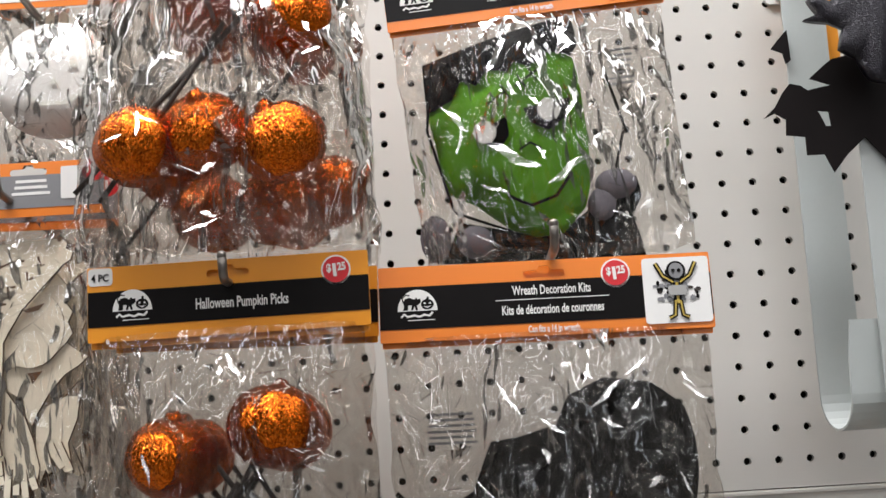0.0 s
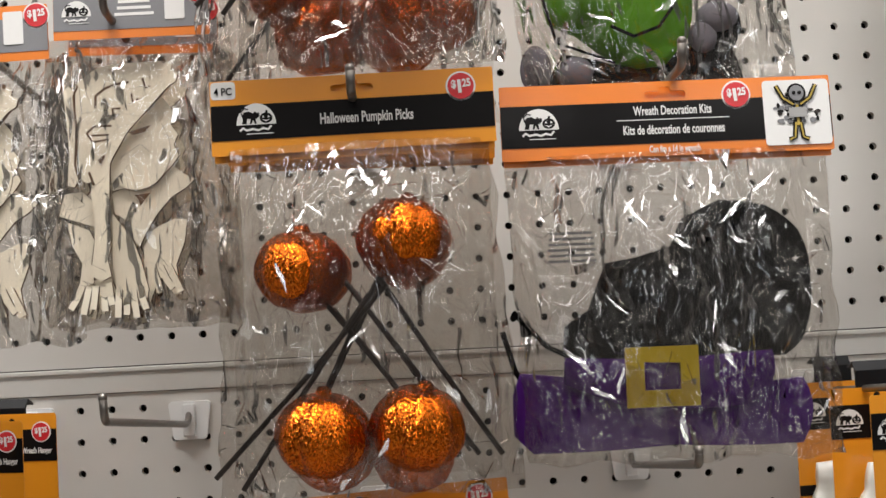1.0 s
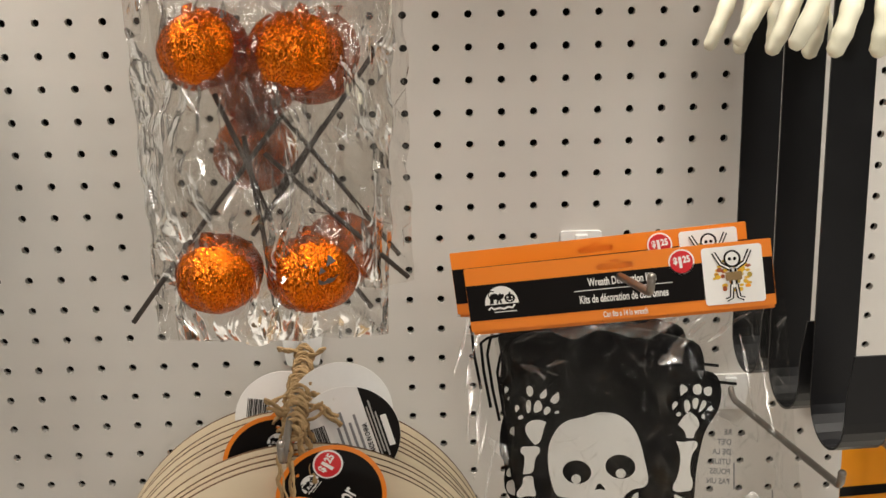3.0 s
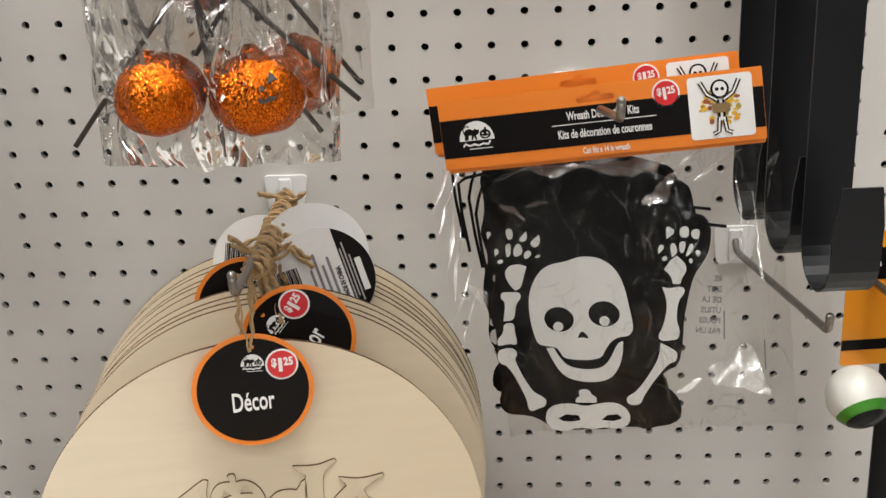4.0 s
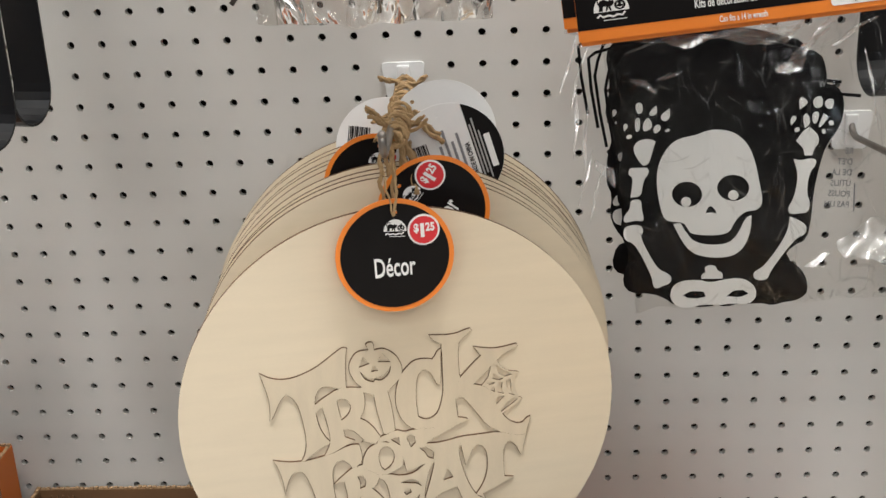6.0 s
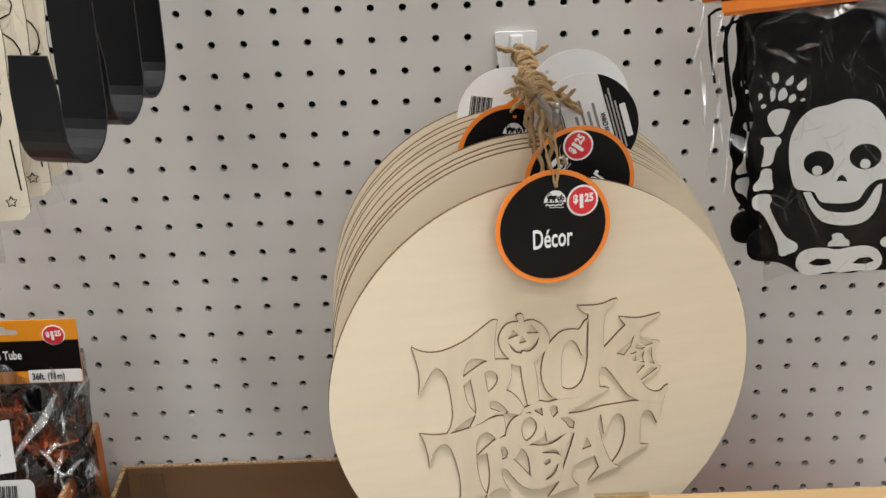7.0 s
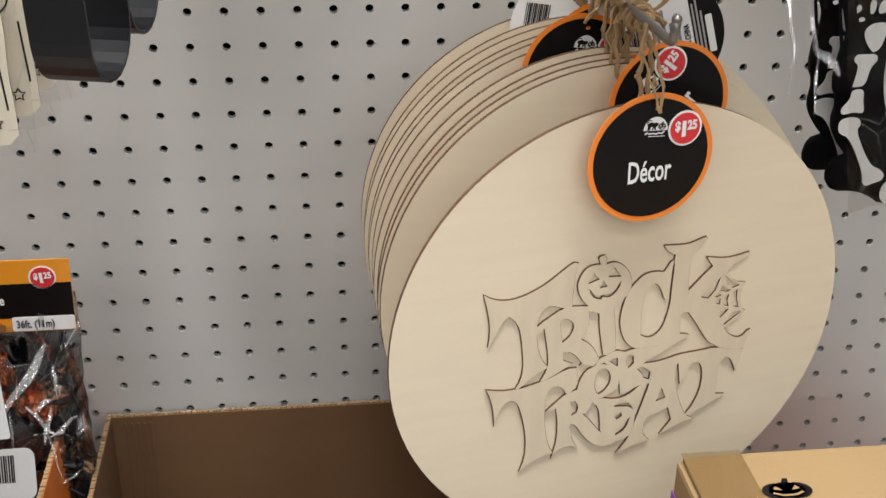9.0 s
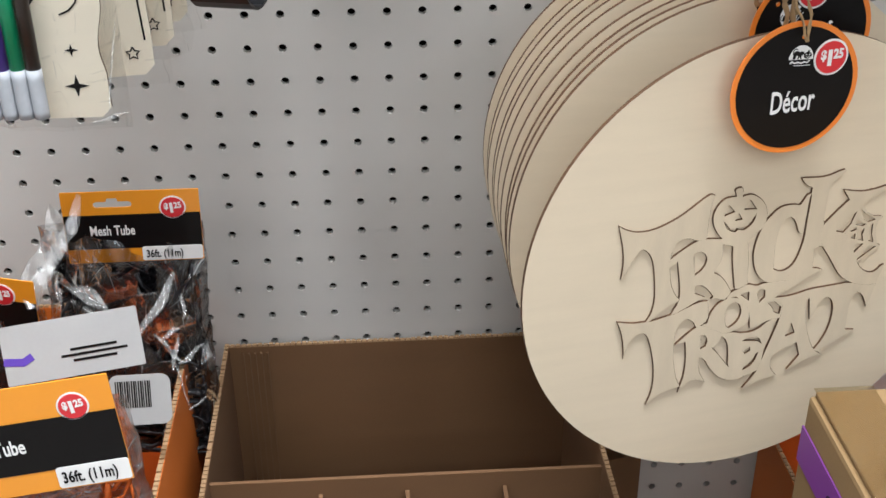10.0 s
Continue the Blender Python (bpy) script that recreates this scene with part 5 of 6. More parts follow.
WOOD_PIECES = [("wood_bone", 0.002, [(-48, -33.3), (-44.7, -29.6), (-41.3, -33.3), (-41, -65), (-39.5, -93), (-42.4, -97.1), (-46.5, -95.6), (-45.4, -68.7)]),
               ("wood_panel", 0.0026, [(-40.2, -28.4), (-34.3, -24), (-25, -18), (-10.1, -16.1), (17.8, -15.4), (21.5, -31.4), (7.4, -48.2), (-4.5, -61.3), (-15.7, -78), (-18.3, -90.4), (-34.3, -94.8), (-39.5, -90.4), (-38.4, -61.3), (-40.6, -46.3)]),
               ("wood_panel", 0.0034, [(4.8, -51.9), (16, -38.9), (21.5, -46.3), (24.5, -51.9), (21.5, -58.3), (26, -65), (23, -71.7), (26, -79.2), (21.5, -85.5), (10.4, -96.7), (-2.6, -97.8), (-17.5, -100.4), (-18.6, -91.1), (-15.7, -79.9)]),
               ("wood_panel", 0.006, [(-54, -115), (-49.9, -100.8), (-38, -99.7), (-31.3, -106.8), (-26.8, -115), (-28.7, -123.9), (-46.2, -118)]),
               ("wood_panel", 0.006, [(-49.1, -119.4), (-34.3, -125.4), (-31.3, -132.1), (-33.5, -147.1), (-32, -160.1), (-41.7, -162.7), (-39.5, -147.1), (-45.4, -135.9)]),
               ("wood_panel", 0.0052, [(-18.6, -102.3), (-6.4, -95.6), (7.4, -91.8), (21.5, -85.1), (29, -91.1), (35.7, -94.8), (29.7, -100.4), (20.1, -106), (9.6, -118), (1.5, -131.4), (-1.5, -138.1), (-5.2, -132.9), (-6.7, -121.7), (-17.1, -115)]),
               ("wood_panel", 0.0068, [(0.7, -138.1), (7.4, -126.5), (21.5, -120.2), (29.7, -120.9), (27.5, -135.9), (21.5, -150.8), (24.5, -170.2), (19.3, -169.4), (12.6, -157.5), (7.4, -165.7), (3.7, -175), (0.7, -158.2)]),
               ("wood_panel", 0.0046, [(-18.6, -115), (-6, -132.9), (-0.8, -147.1), (3.7, -165.7), (1.5, -177.6), (-3.8, -173.2), (-6.4, -180.6), (-10.5, -176.1), (-13.8, -182.1), (-17.1, -173.2), (-17.9, -158.2), (-19.4, -147.1)]),
               ("wood_panel", 0.0074, [(-42.4, -160.5), (-31.3, -158.2), (-20.9, -157.5), (-18.6, -165.7), (-20.9, -175), (-24.6, -169.4), (-28.3, -179.1), (-30.5, -170.2), (-35.7, -180.6), (-37.2, -172.4), (-43.2, -179.1), (-38, -168.7)]),
               ("wood_bone", -0.002, [(17.8, -18.7), (21.5, -16.9), (24.5, -19.5), (23.8, -23.2), (28.2, -25.5), (26.7, -30.7), (21.5, -33.7), (7.4, -48.6), (-6, -62.8), (-14.9, -77.7), (-17.9, -83.6), (-18.6, -106), (-19.8, -120.9), (-20.9, -132.1), (-18.6, -138.1), (-20.9, -145.6), (-18.6, -156.7), (-24.6, -159.7), (-32, -156), (-29.1, -135.9), (-28.3, -120.9), (-30.5, -102.3), (-29.1, -90.4), (-20.9, -79.9), (-15.7, -69.5), (-2.3, -54.5), (10.4, -38.9), (18.6, -27.7)])]
WOOD_CUTS = [strip([(-26.1, -46.3), (-25.7, -38.1), (-19.4, -33.3), (-11.2, -30.7), (-3.8, -29.9)], 1.6),
             strip([(-15.7, -58.3), (-27.6, -58.3), (-32, -62.8), (-28.3, -68.7), (-18.6, -67.2)], 1.5),
             strip([(-29.1, -64.2), (-17.9, -64.2)], 1.3),
             strip([(-2.3, -37.4), (-1.5, -43.4), (2.2, -41.1)], 1.4),
             strip([(-9.7, -47.1), (-14.9, -47.1), (-14.2, -54.5)], 1.4),
             strip([(5.2, -27.7), (7.4, -34.4), (9.6, -32.9)], 1.4),
             strip([(-39.8, -28.4), (-37.2, -31.4), (-40.2, -37.4), (-38.7, -61.3), (-40.2, -83.6), (-37.2, -94.8)], 1.3),
             strip([(-24.6, -79.9), (-23.8, -83.6), (-20.9, -77.7)], 1.3),
             strip([(-31.3, -88.1), (-28.3, -97.1)], 1.6),
             [(-5.2, -63.1), (9.6, -59), (5.9, -63.5), (-2.3, -65)],
             [(-2.3, -104.5), (8.1, -103.8), (1.5, -112), (-0, -106.8)],
             [(18.6, -15), (20.8, -15.8), (20.1, -18.7), (18.2, -18)]]
SKULL_AT = (-1.5, -74.7)
WOOD_FINGERS = ((-38.0, -162.0, -8), (-33.5, -162.7, -4), (-29.1, -162.7, -2), (-24.6, -161.2, 1), (-20.9, -160.5, 2), (-14.2, -165.7, -1), (-9.7, -167.2, 0), (-5.2, -166.4, 2), (-0.8, -164.2, 4), (7.4, -150.8, 5), (12.6, -151.5, 8), (17.8, -150.8, 8))


def wood_pack(x, y, z, seed, roll=0.0, tab=True):
    t = thing("wood_craft_pack", pose(x, y, z, -2, roll, 0), "bag of pale wooden skeleton craft pieces on a peg hook", "craft kit", "wood craft packs")
    card = header_card(t, 0.102, 0.037, ORANGE, (0.24, 0.84), pose(0, 0, 0.036), price=(0.93, 0.80), mark=0.15, stripe=GREYPRINT)
    bars(card, 0.002, 0.024, -0.0005, 3, 34, 4.2, PAPER, 2.0, seed)
    part("barcode_label", flat(rounded(22, 35, 10, 32, 1, 2), 0.0003, front=-0.0007), PAPER, card)
    m = pose(0, 0.010, 0)
    for name, front, out in WOOD_PIECES:
        part(name, moved(flat(out, 0.0028, front=front - 0.004, side=1), m), (PALEWOOD, BURNT), t, "pale cut plywood piece")
    part("wood_skull", moved(flat(disc_points(22.5, 26, *SKULL_AT, 26), 0.0028, front=-0.0016, side=1), m), (PALEWOOD, BURNT), t, "round plywood skull")
    for c in WOOD_CUTS:
        part("cut_line", moved(flat(c, 0.0003, front=-0.0066), m), BURNT, t)
    for i, (fx, fz, lean) in enumerate(WOOD_FINGERS):
        part("wood_finger", moved(flat(strip([(fx, fz), (fx + lean * 0.5, fz - 9), (fx + lean, fz - 15 - 3 * (i % 2))], 4.2), 0.0028, front=-0.0045 - 0.0006 * (i % 3), side=1), m), (PALEWOOD, BURNT), t)
    film_sheet(0.124, 0.190, 0.014, seed, FILM, t, top=0.002, y=0.012, taper=0.03, crease=1.1).visible_shadow = False
    return t


wood_pack(-0.1020, -0.200, 1.6385, 31)
wood_pack(-0.1030, -0.165, 1.6350, 32, 1.0)
wood_pack(-0.2090, -0.195, 1.6270, 33, -1.2)
peg_hook(-4.5 * P, 1.4385 + 8 * P, 0.215)
peg_hook(-8.5 * P, 1.4385 + 8 * P, 0.215)

# white pumpkin ornament pack above
orn = thing("ornament_pack", pose(-0.100, -0.150, 1.800), "bag with a round white pumpkin ornament on a peg hook", "craft kit")
oc = header_card(orn, 0.112, 0.034, ORANGE, (0.2, 0.86), pose(0, 0, 0.034), price=(0.9, 0.8), stripe=PAPER)
part("ornament", moved(puffed(disc_points(46, 40, 0, -54, 43), 0.008, 0.004), Matrix()), PAPER, orn, "white round pumpkin ornament", smooth=True)
part("ornament_stalk", flat(rounded(-8, 8, -12, -2, 2, 2), 0.004, front=0.006), PALEWOOD, orn)
for out in ([(-18, -46), (-10, -46), (-14, -38)], [(10, -46), (18, -46), (14, -38)], [(-3, -58), (3, -58), (0, -52)], strip([(-20, -66), (-8, -72), (8, -72), (20, -66)], 3)):
    part("ornament_print", flat(out, 0.0004, front=-0.0012), BONE, orn)
film_sheet(0.112, 0.118, 0.012, 34, FILM, orn, top=0.002, y=0.008, crease=1.0).visible_shadow = False
peg_hook(-4.5 * P, 1.4385 + 14 * P, 0.2)

# empty hooks
peg_hook(-4.5 * P, 1.0 + 15 * P, 0.225, tip=0.010, sway=-0.006, drop=-0.022, label="empty zinc wire peg hook with a white plastic base")
peg_hook(15.5 * P, 1.0 - 2 * P, 0.215, tip=0.005, sway=0.012, drop=-0.018, label="empty zinc wire peg hook with a white plastic base")


# ---- wreath hangers: bent metal straps with an ornament ----
def hanger(x, y, z_top, z_low, width, yaw, strap_mat, label, lip=0.072, reach=0.052):
    """A flat metal strap hanging from z_top, bent forward and up again at z_low."""
    t = thing("wreath_hanger", pose(x, y, z_top, 0, 0, yaw), label, "wreath hanger", "wreath hangers")
    h = z_top - z_low
    r = reach / 2
    path = [(0.012, 0.02), (0.004, 0.024), (0.0, 0.018), (0.0, 0.0), (0.0, -h * 0.5), (0.0, -h + r)]
    path += [(-r + r * math.cos(radians(a)), -h + r - r * math.sin(radians(a))) for a in range(15, 181, 15)]
    path += [(-reach - 0.001, -h + r + (lip - r) * 0.5), (-reach - 0.002, -h + lip)]
    bm = bmesh.new()
    rows = []
    for i, (py, pz) in enumerate(path):
        ay, az = path[max(i - 1, 0)]
        by, bz = path[min(i + 1, len(path) - 1)]
        d = math.hypot(by - ay, bz - az)
        ny, nz = -(bz - az) / d * 0.0008, (by - ay) / d * 0.0008
        w = width / 2 - (0.003 if i == len(path) - 1 else 0)
        rows.append([bm.verts.new(c) for c in ((-w, py + ny, pz + nz), (w, py + ny, pz + nz), (w, py - ny, pz - nz), (-w, py - ny, pz - nz))])
    for a, b in zip(rows, rows[1:]):
        for j in range(4):
            bm.faces.new((a[j], a[(j + 1) % 4], b[(j + 1) % 4], b[j]))
    bm.faces.new(rows[0]), bm.faces.new(rows[-1])
    part("strap", bm, strap_mat, t, "flat bent metal strap")
    return t


def hanger_card(t, x, y, z, w=0.072, h=0.098):
    card = part("hang_card", flat(rounded((x - w / 2) * 1000, (x + w / 2) * 1000, (z - h) * 1000, z * 1000, 2.5, 3), 0.0006, [disc_points(2.6, 10, x * 1000, z * 1000 - 6)], front=y), AMBER, t, "orange and black hang card")
    part("dark_band", flat([((x - w / 2) * 1000, (z - 0.036) * 1000), ((x + w / 2) * 1000, (z - 0.036) * 1000), ((x + w / 2) * 1000, (z - 0.012) * 1000), ((x - w / 2) * 1000, (z - 0.012) * 1000)], 0.0002, front=y - 0.0003), INK, card)
    part("dark_band", flat([((x - w / 2) * 1000, (z - h + 0.012) * 1000), ((x + w / 2) * 1000, (z - h + 0.012) * 1000), ((x + w / 2) * 1000, (z - h + 0.020) * 1000), ((x - w / 2) * 1000, (z - h + 0.020) * 1000)], 0.0002, front=y - 0.0003), INK, card)
    cat_mark(card, x - w / 2 + 0.014, z - 0.026, y - 0.0005, 0.85)
    words("title_print", "Wreath Hanger", 0.0062, PAPER, card, x + w / 2 - 0.004, z - 0.030, y - 0.0006, "RIGHT", 0.6)
    price_badge(card, x + w / 2 - 0.012, z - 0.014, y - 0.0005, 0.0078)
    return card


def bony_ornament(t, m):
    """A plain plastic skeleton hand pointing down: palm, four fingers and a thumb of three joints each."""
    prof = [(-19, 30), (19, 30), (21, 10), (27, -4), (33, -12), (29, -20), (16, -27), (0, -29), (-16, -27), (-29, -20), (-33, -12), (-27, -4), (-21, 10)]
    palm = part("bony_palm", moved(puffed(prof, 0.012, -0.004), m), BONE, t, "pale plastic skeleton palm", smooth=True)
    for ax, az, bx, bz, w in ((-29, -13, -57, -66, 4.8), (-14, -22, -32, -71, 4.9), (2, -24, -4, -72, 4.9), (17, -22, 20, -74, 4.7), (29, -13, 44, -66, 4.6)):
        bm = bmesh.new()
        pts, rad = [], []
        for k in range(19):
            s = k / 18
            pts.append(((ax + (bx - ax) * s ** 0.8) * 0.001, (-6 - 9 * math.sin(math.pi * s * 0.8)) * 0.001, (az + (bz - az) * s) * 0.001))
            knuckle = max(math.exp(-((s - c) / 0.06) ** 2) for c in (0.02, 0.42, 0.72))
            rad.append(w * 1.45 * (0.98 - 0.22 * s + 0.10 * knuckle) * (0.55 if k == 18 else 1) * 0.001)
        tube(pts, 1.0, 10, bm)
        bm.verts.ensure_lookup_table()
        for k in range(19):
            c = Vector(pts[k])
            for q in range(10):
                v = bm.verts[k * 10 + q]
                v.co = c + (v.co - c) * rad[k]
        part("bony_finger", moved(bm, m), BONE_TIP, palm, "yellowed bony plastic finger", smooth=True)


RIGHT_X = 15.5 * P
hook_r = peg_hook(RIGHT_X, 1.0 + 15 * P, 0.26)
for i, (hx, hy, yaw, sc) in enumerate(((0.3945, -0.050, 6, 0.90), (0.4020, -0.118, 5, 0.95), (0.4100, -0.185, 4, 1.0))):
    hg = hanger(hx, hy, 1.372, 0.984 - 0.002 * i, 0.030, yaw, STRAP, "black metal wreath hanger with a pale skeleton ornament and card")
    hanger_card(hg, 0.002 - 0.002 * i, -0.004 + 0.003 * i, 0.006)
    bony_ornament(hg, pose((-0.005, 0.000, 0.006)[i], -0.014, (-0.080, -0.0755, -0.065)[i]) @ pose(0, 0, 0, 0, (-3, 5, 0)[i], 0) @ Matrix.Scale(sc, 4))
hook_l = peg_hook(-9.5 * P, 1.0 + 15 * P, 0.26)
for i, (hx, hy, yaw) in enumerate(((-0.243, -0.055, -10), (-0.246, -0.118, -12), (-0.253, -0.195, -14))):
    hg = hanger(hx, hy, 1.372, 0.982 - 0.002 * i, 0.031, yaw, STRAP, "black metal wreath hanger with an orange card")
    hanger_card(hg, 0.006, -0.004, 0.014)

# grey hangers with black bats, above on the other side
for i, (hx, hy) in enumerate(((0.472, -0.050), (0.503, -0.105))):
    hg = hanger(hx, hy, 1.86, 1.462, 0.036, 8, STRAP_GREY, "grey metal wreath hanger with black bat shapes", lip=0.08)
    bx = 0.48 - hx
    if i == 1:
        rel = pose(0, 0, 0, 0, 0, -8) @ pose(bx, 0, 1.70 - 1.86)
        part("bat", moved(flat(BAT, 0.0016, [BAT_EYE], front=-0.006), rel), BAT_BLACK, hg, "black metal bat")
        part("glitter_bat", moved(puffed(BAT_TOP, 0.012, -0.030), rel), GLITTER_BLACK, hg, "black glitter bat", smooth=True)
    else:
        part("bat", moved(flat(BAT_SMALL, 0.0016, front=-0.008), pose(0, 0, 0, 0, 0, -8) @ pose(bx, 0, 1.70 - 1.86)), BAT_BLACK, hg, "small black metal bat")
        part("hang_card", flat(rounded(-2, 30, 40 - 160, 120 - 160, 2, 2), 0.0006, front=0.004), AMBER, hg, "orange hang card")
peg_hook(18.5 * P, 1.4385 + 16 * P, 0.2)

# eyeball hangers on the row below
peg_hook(18.5 * P, 1.0 - 2 * P, 0.26)
for i, (hx, hy) in enumerate(((0.500, -0.100), (0.512, -0.160))):
    hg = hanger(hx, hy, 0.955, 0.56, 0.036, 6, STRAP, "black metal wreath hanger with a plastic eyeball and card")
    hanger_card(hg, -0.012 if i == 0 else -0.006, -0.006, 0.027, w=0.078, h=0.102)
    ball = part("eyeball", moved(bm_ball(0.0225, 28, 18), pose(-0.043 if i == 0 else 0.045, -0.022, -0.092 - 0.08 * i)), BONE, hg, "white plastic eyeball with a green iris", smooth=True)
    bm = bm_ball(0.0229, 28, 18)
    bmesh.ops.delete(bm, geom=[v for v in bm.verts if v.co.z < 0.0095], context="VERTS")
    part("iris", moved(bm, pose(-0.043 if i == 0 else 0.045, -0.022, -0.092 - 0.08 * i) @ pose(0, 0, 0, 128, 0, 8)), EYE_GREEN, ball, smooth=True)
    bm = bm_ball(0.0233, 28, 18)
    bmesh.ops.delete(bm, geom=[v for v in bm.verts if v.co.z < 0.0165], context="VERTS")
    part("pupil", moved(bm, pose(-0.043 if i == 0 else 0.045, -0.022, -0.092 - 0.08 * i) @ pose(0, 0, 0, 128, 0, 8)), INK, ball, smooth=True)

# ---- round wooden signs on one hook ----
DX, DR = 1.5 * P + 0.003, 0.1511
peg_hook(1.5 * P, 1.0, 0.236, tip=0.008, sway=0.005, drop=-0.008)


def wood_disc(y, x, z, yaw, lettered=False):
    t = thing("wooden_sign", pose(x, y, z, 0, 0, yaw), "round plywood sign with raised TRICK OR TREAT lettering" if lettered else "blank-backed round plywood sign hanging behind others", "wooden sign", "wooden signs")
    part("board", flat(disc_points(DR * 1000, 96), 0.003, [disc_points(3, 10, 0, DR * 1000 - 9)], front=-0.003, side=1), (BIRCH, BURNT), t, "round pale plywood board")
    return t


DISCS = [(-0.2055, 0.0404, 0.7995, 11.8), (-0.152, 0.0412, 0.8045, 9.0), (-0.145, 0.0405, 0.8055, 8.5), (-0.136, 0.0415, 0.8062, 7.5), (-0.126, 0.0405, 0.8070, 6.0),
         (-0.110, 0.0412, 0.8085, 4.0), (-0.101, 0.0398, 0.8095, 3.5), (-0.092, 0.0400, 0.8100, 3.0), (-0.082, 0.0380, 0.8110, 2.5), (-0.070, 0.0388, 0.8112, 2.0), (-0.052, 0.0380, 0.8119, 1.0)]
signs = [wood_disc(y, x, z, yaw, i == 0) for i, (y, x, z, yaw) in enumerate(DISCS)]
sign = signs[0]
LETTERS = [(L_T1, []), (L_R1, [L_R1h]), (L_I1, []), (L_PU, [L_PUa, L_PUb, L_PUc, L_PUd]), (L_C1, []), (L_K1, []), (L_K2, []), (L_O1, [L_O1h]), (L_R2, [L_R2h, L_R2i, L_R2j]), (L_T2, []), (L_R3, [L_R3h]), (L_E1, [L_E1a, L_E1b, L_E1c]), (L_A1, [L_A1h]), (L_T3, [])]
for i, (out, holes) in enumerate(LETTERS):
    lift = -0.0043 - 0.00003 * i
    out, holes = soft(out, 1, 50), [soft(h, 1, 50) for h in holes]
    one = part("letter", flat(out, -0.0031 - lift, holes, front=lift, side=1), (BIRCH_CUT, BURNT), sign, "raised cut-out plywood letter")
    part("burnt_outline", flat(grown(out, 0.42), 0.0008, [grown(h, -0.40) for h in holes], front=-0.0038 - 0.00002 * i), BURNT, one, "burnt rim of the laser cut")
part("web", flat(L_WB, 0.0012, [L_W2, L_W3, L_W4, L_W5, L_W6, L_W7, L_W8, L_W9], front=-0.0042, side=1), (BIRCH_CUT, BURNT), sign, "cut-out plywood spider web")


def round_tag(m, back=False, panel=True):
    """A round card tag on a string; its hole is at m's origin and it hangs down from there."""
    t = thing("hang_tag", m, "round white back of a hang tag with fine print" if back else "round black hang tag with an orange rim, reading Decor", "hang tag", "hang tags")
    R, c = 38.8, -33.0
    if back:
        disc = part("tag_disc", flat(disc_points(R, 48, 0, c), 0.0006, [disc_points(1.6, 8, 0, -1.5)]), PAPER, t)
        if panel:
            seg = [(R * 0.995 * math.cos(radians(a)), c + R * 0.995 * math.sin(radians(a))) for a in range(-62, 63, 4)]
            face = part("tag_panel", flat(seg, 0.0003, front=-0.0003), INK, disc, "black printed panel")
            part("tag_label", flat(rounded(27, 31.5, c - 17, c + 8, 0.6, 2), 0.0003, front=-0.0006), PAPER, face)
            for k, (z0, z1) in enumerate(((-24, 18), (-20, 22), (-24, 12))):
                part("print_bar", flat(rounded(19.2 + k * 2.5, 20.4 + k * 2.5, c + z0, c + z1, 0.3, 1), 0.0002, front=-0.0006), GREYCARD, face)
            words("origin_print", "MADE IN CHINA", 0.0052, INK, disc, 0.0160, (c - 18) / 1000, -0.0005, "LEFT", 0.62, 90)
            for k, (z0, z1) in enumerate(((-16, -2), (-14, 9), (-20, 20), (-17, 10), (-20, 15))):
                part("print_bar", flat(rounded(-10.2 + k * 4.6, -8.2 + k * 4.6, c + z0, c + z1, 0.4, 1), 0.0002, front=-0.0003), GREYPRINT, disc)
        for i in range(14):
            part("barcode_bar", flat(rounded(-30 + i * 1.2, -29.5 + i * 1.2 + 0.25 * (i % 3), c - 1, c + 14, 0.1, 1), 0.0002, front=-0.0003), INK, disc)
        return t
    disc = part("tag_rim", flat(disc_points(R, 48, 0, c), 0.0006, [disc_points(1.6, 8, 0, -1.5)]), ORANGE, t, "orange tag rim")
    part("tag_face", flat(disc_points(R - 3.2, 48, 0, c), 0.0003, [disc_points(1.5, 8, 0, -3.2)], front=-0.0003), INK, disc, "black printed tag face")
    cat_mark(disc, 0.0, (c + 17) / 1000, -0.0006, 0.62)
    price_badge(disc, 0.0185, (c + 17.5) / 1000, -0.0006, 0.0105)
    words("title_print", "D\u00e9cor", 0.0186, PAPER, disc, 0.0, (c - 13.5) / 1000, -0.0008, "CENTER", 0.56, 4, bold=0.014)
    return t


def tag_at(x, y, z, tilt, turn, yaw):
    return pose(x, y, z, tilt, 0, yaw) @ pose(0, 0, 0, 0, turn, 0) @ pose(0, 0, 0.033)


round_tag(tag_at(0.0443, -0.2196, 0.9213, -1, 3, 11))
round_tag(tag_at(0.0678, -0.1700, 0.9350, -2, -50, 9))
round_tag(tag_at(0.0782, -0.1190, 0.9585, -1, -16, 4), back=True)
round_tag(tag_at(0.0730, -0.1060, 0.9725, -1, -42, 3), back=True, panel=False)
round_tag(tag_at(0.0247, -0.1190, 0.9379, -1, 6, 5))
round_tag(tag_at(0.0465, -0.0870, 0.9369, -1, -8, 3))
round_tag(tag_at(0.0472, -0.1405, 0.9177, -1, 5, 8))
round_tag(tag_at(0.0444, -0.1485, 0.9129, -1, 10, 8))
round_tag(tag_at(0.0271, -0.0610, 0.9506, -1, 8, 2), back=True, panel=False)


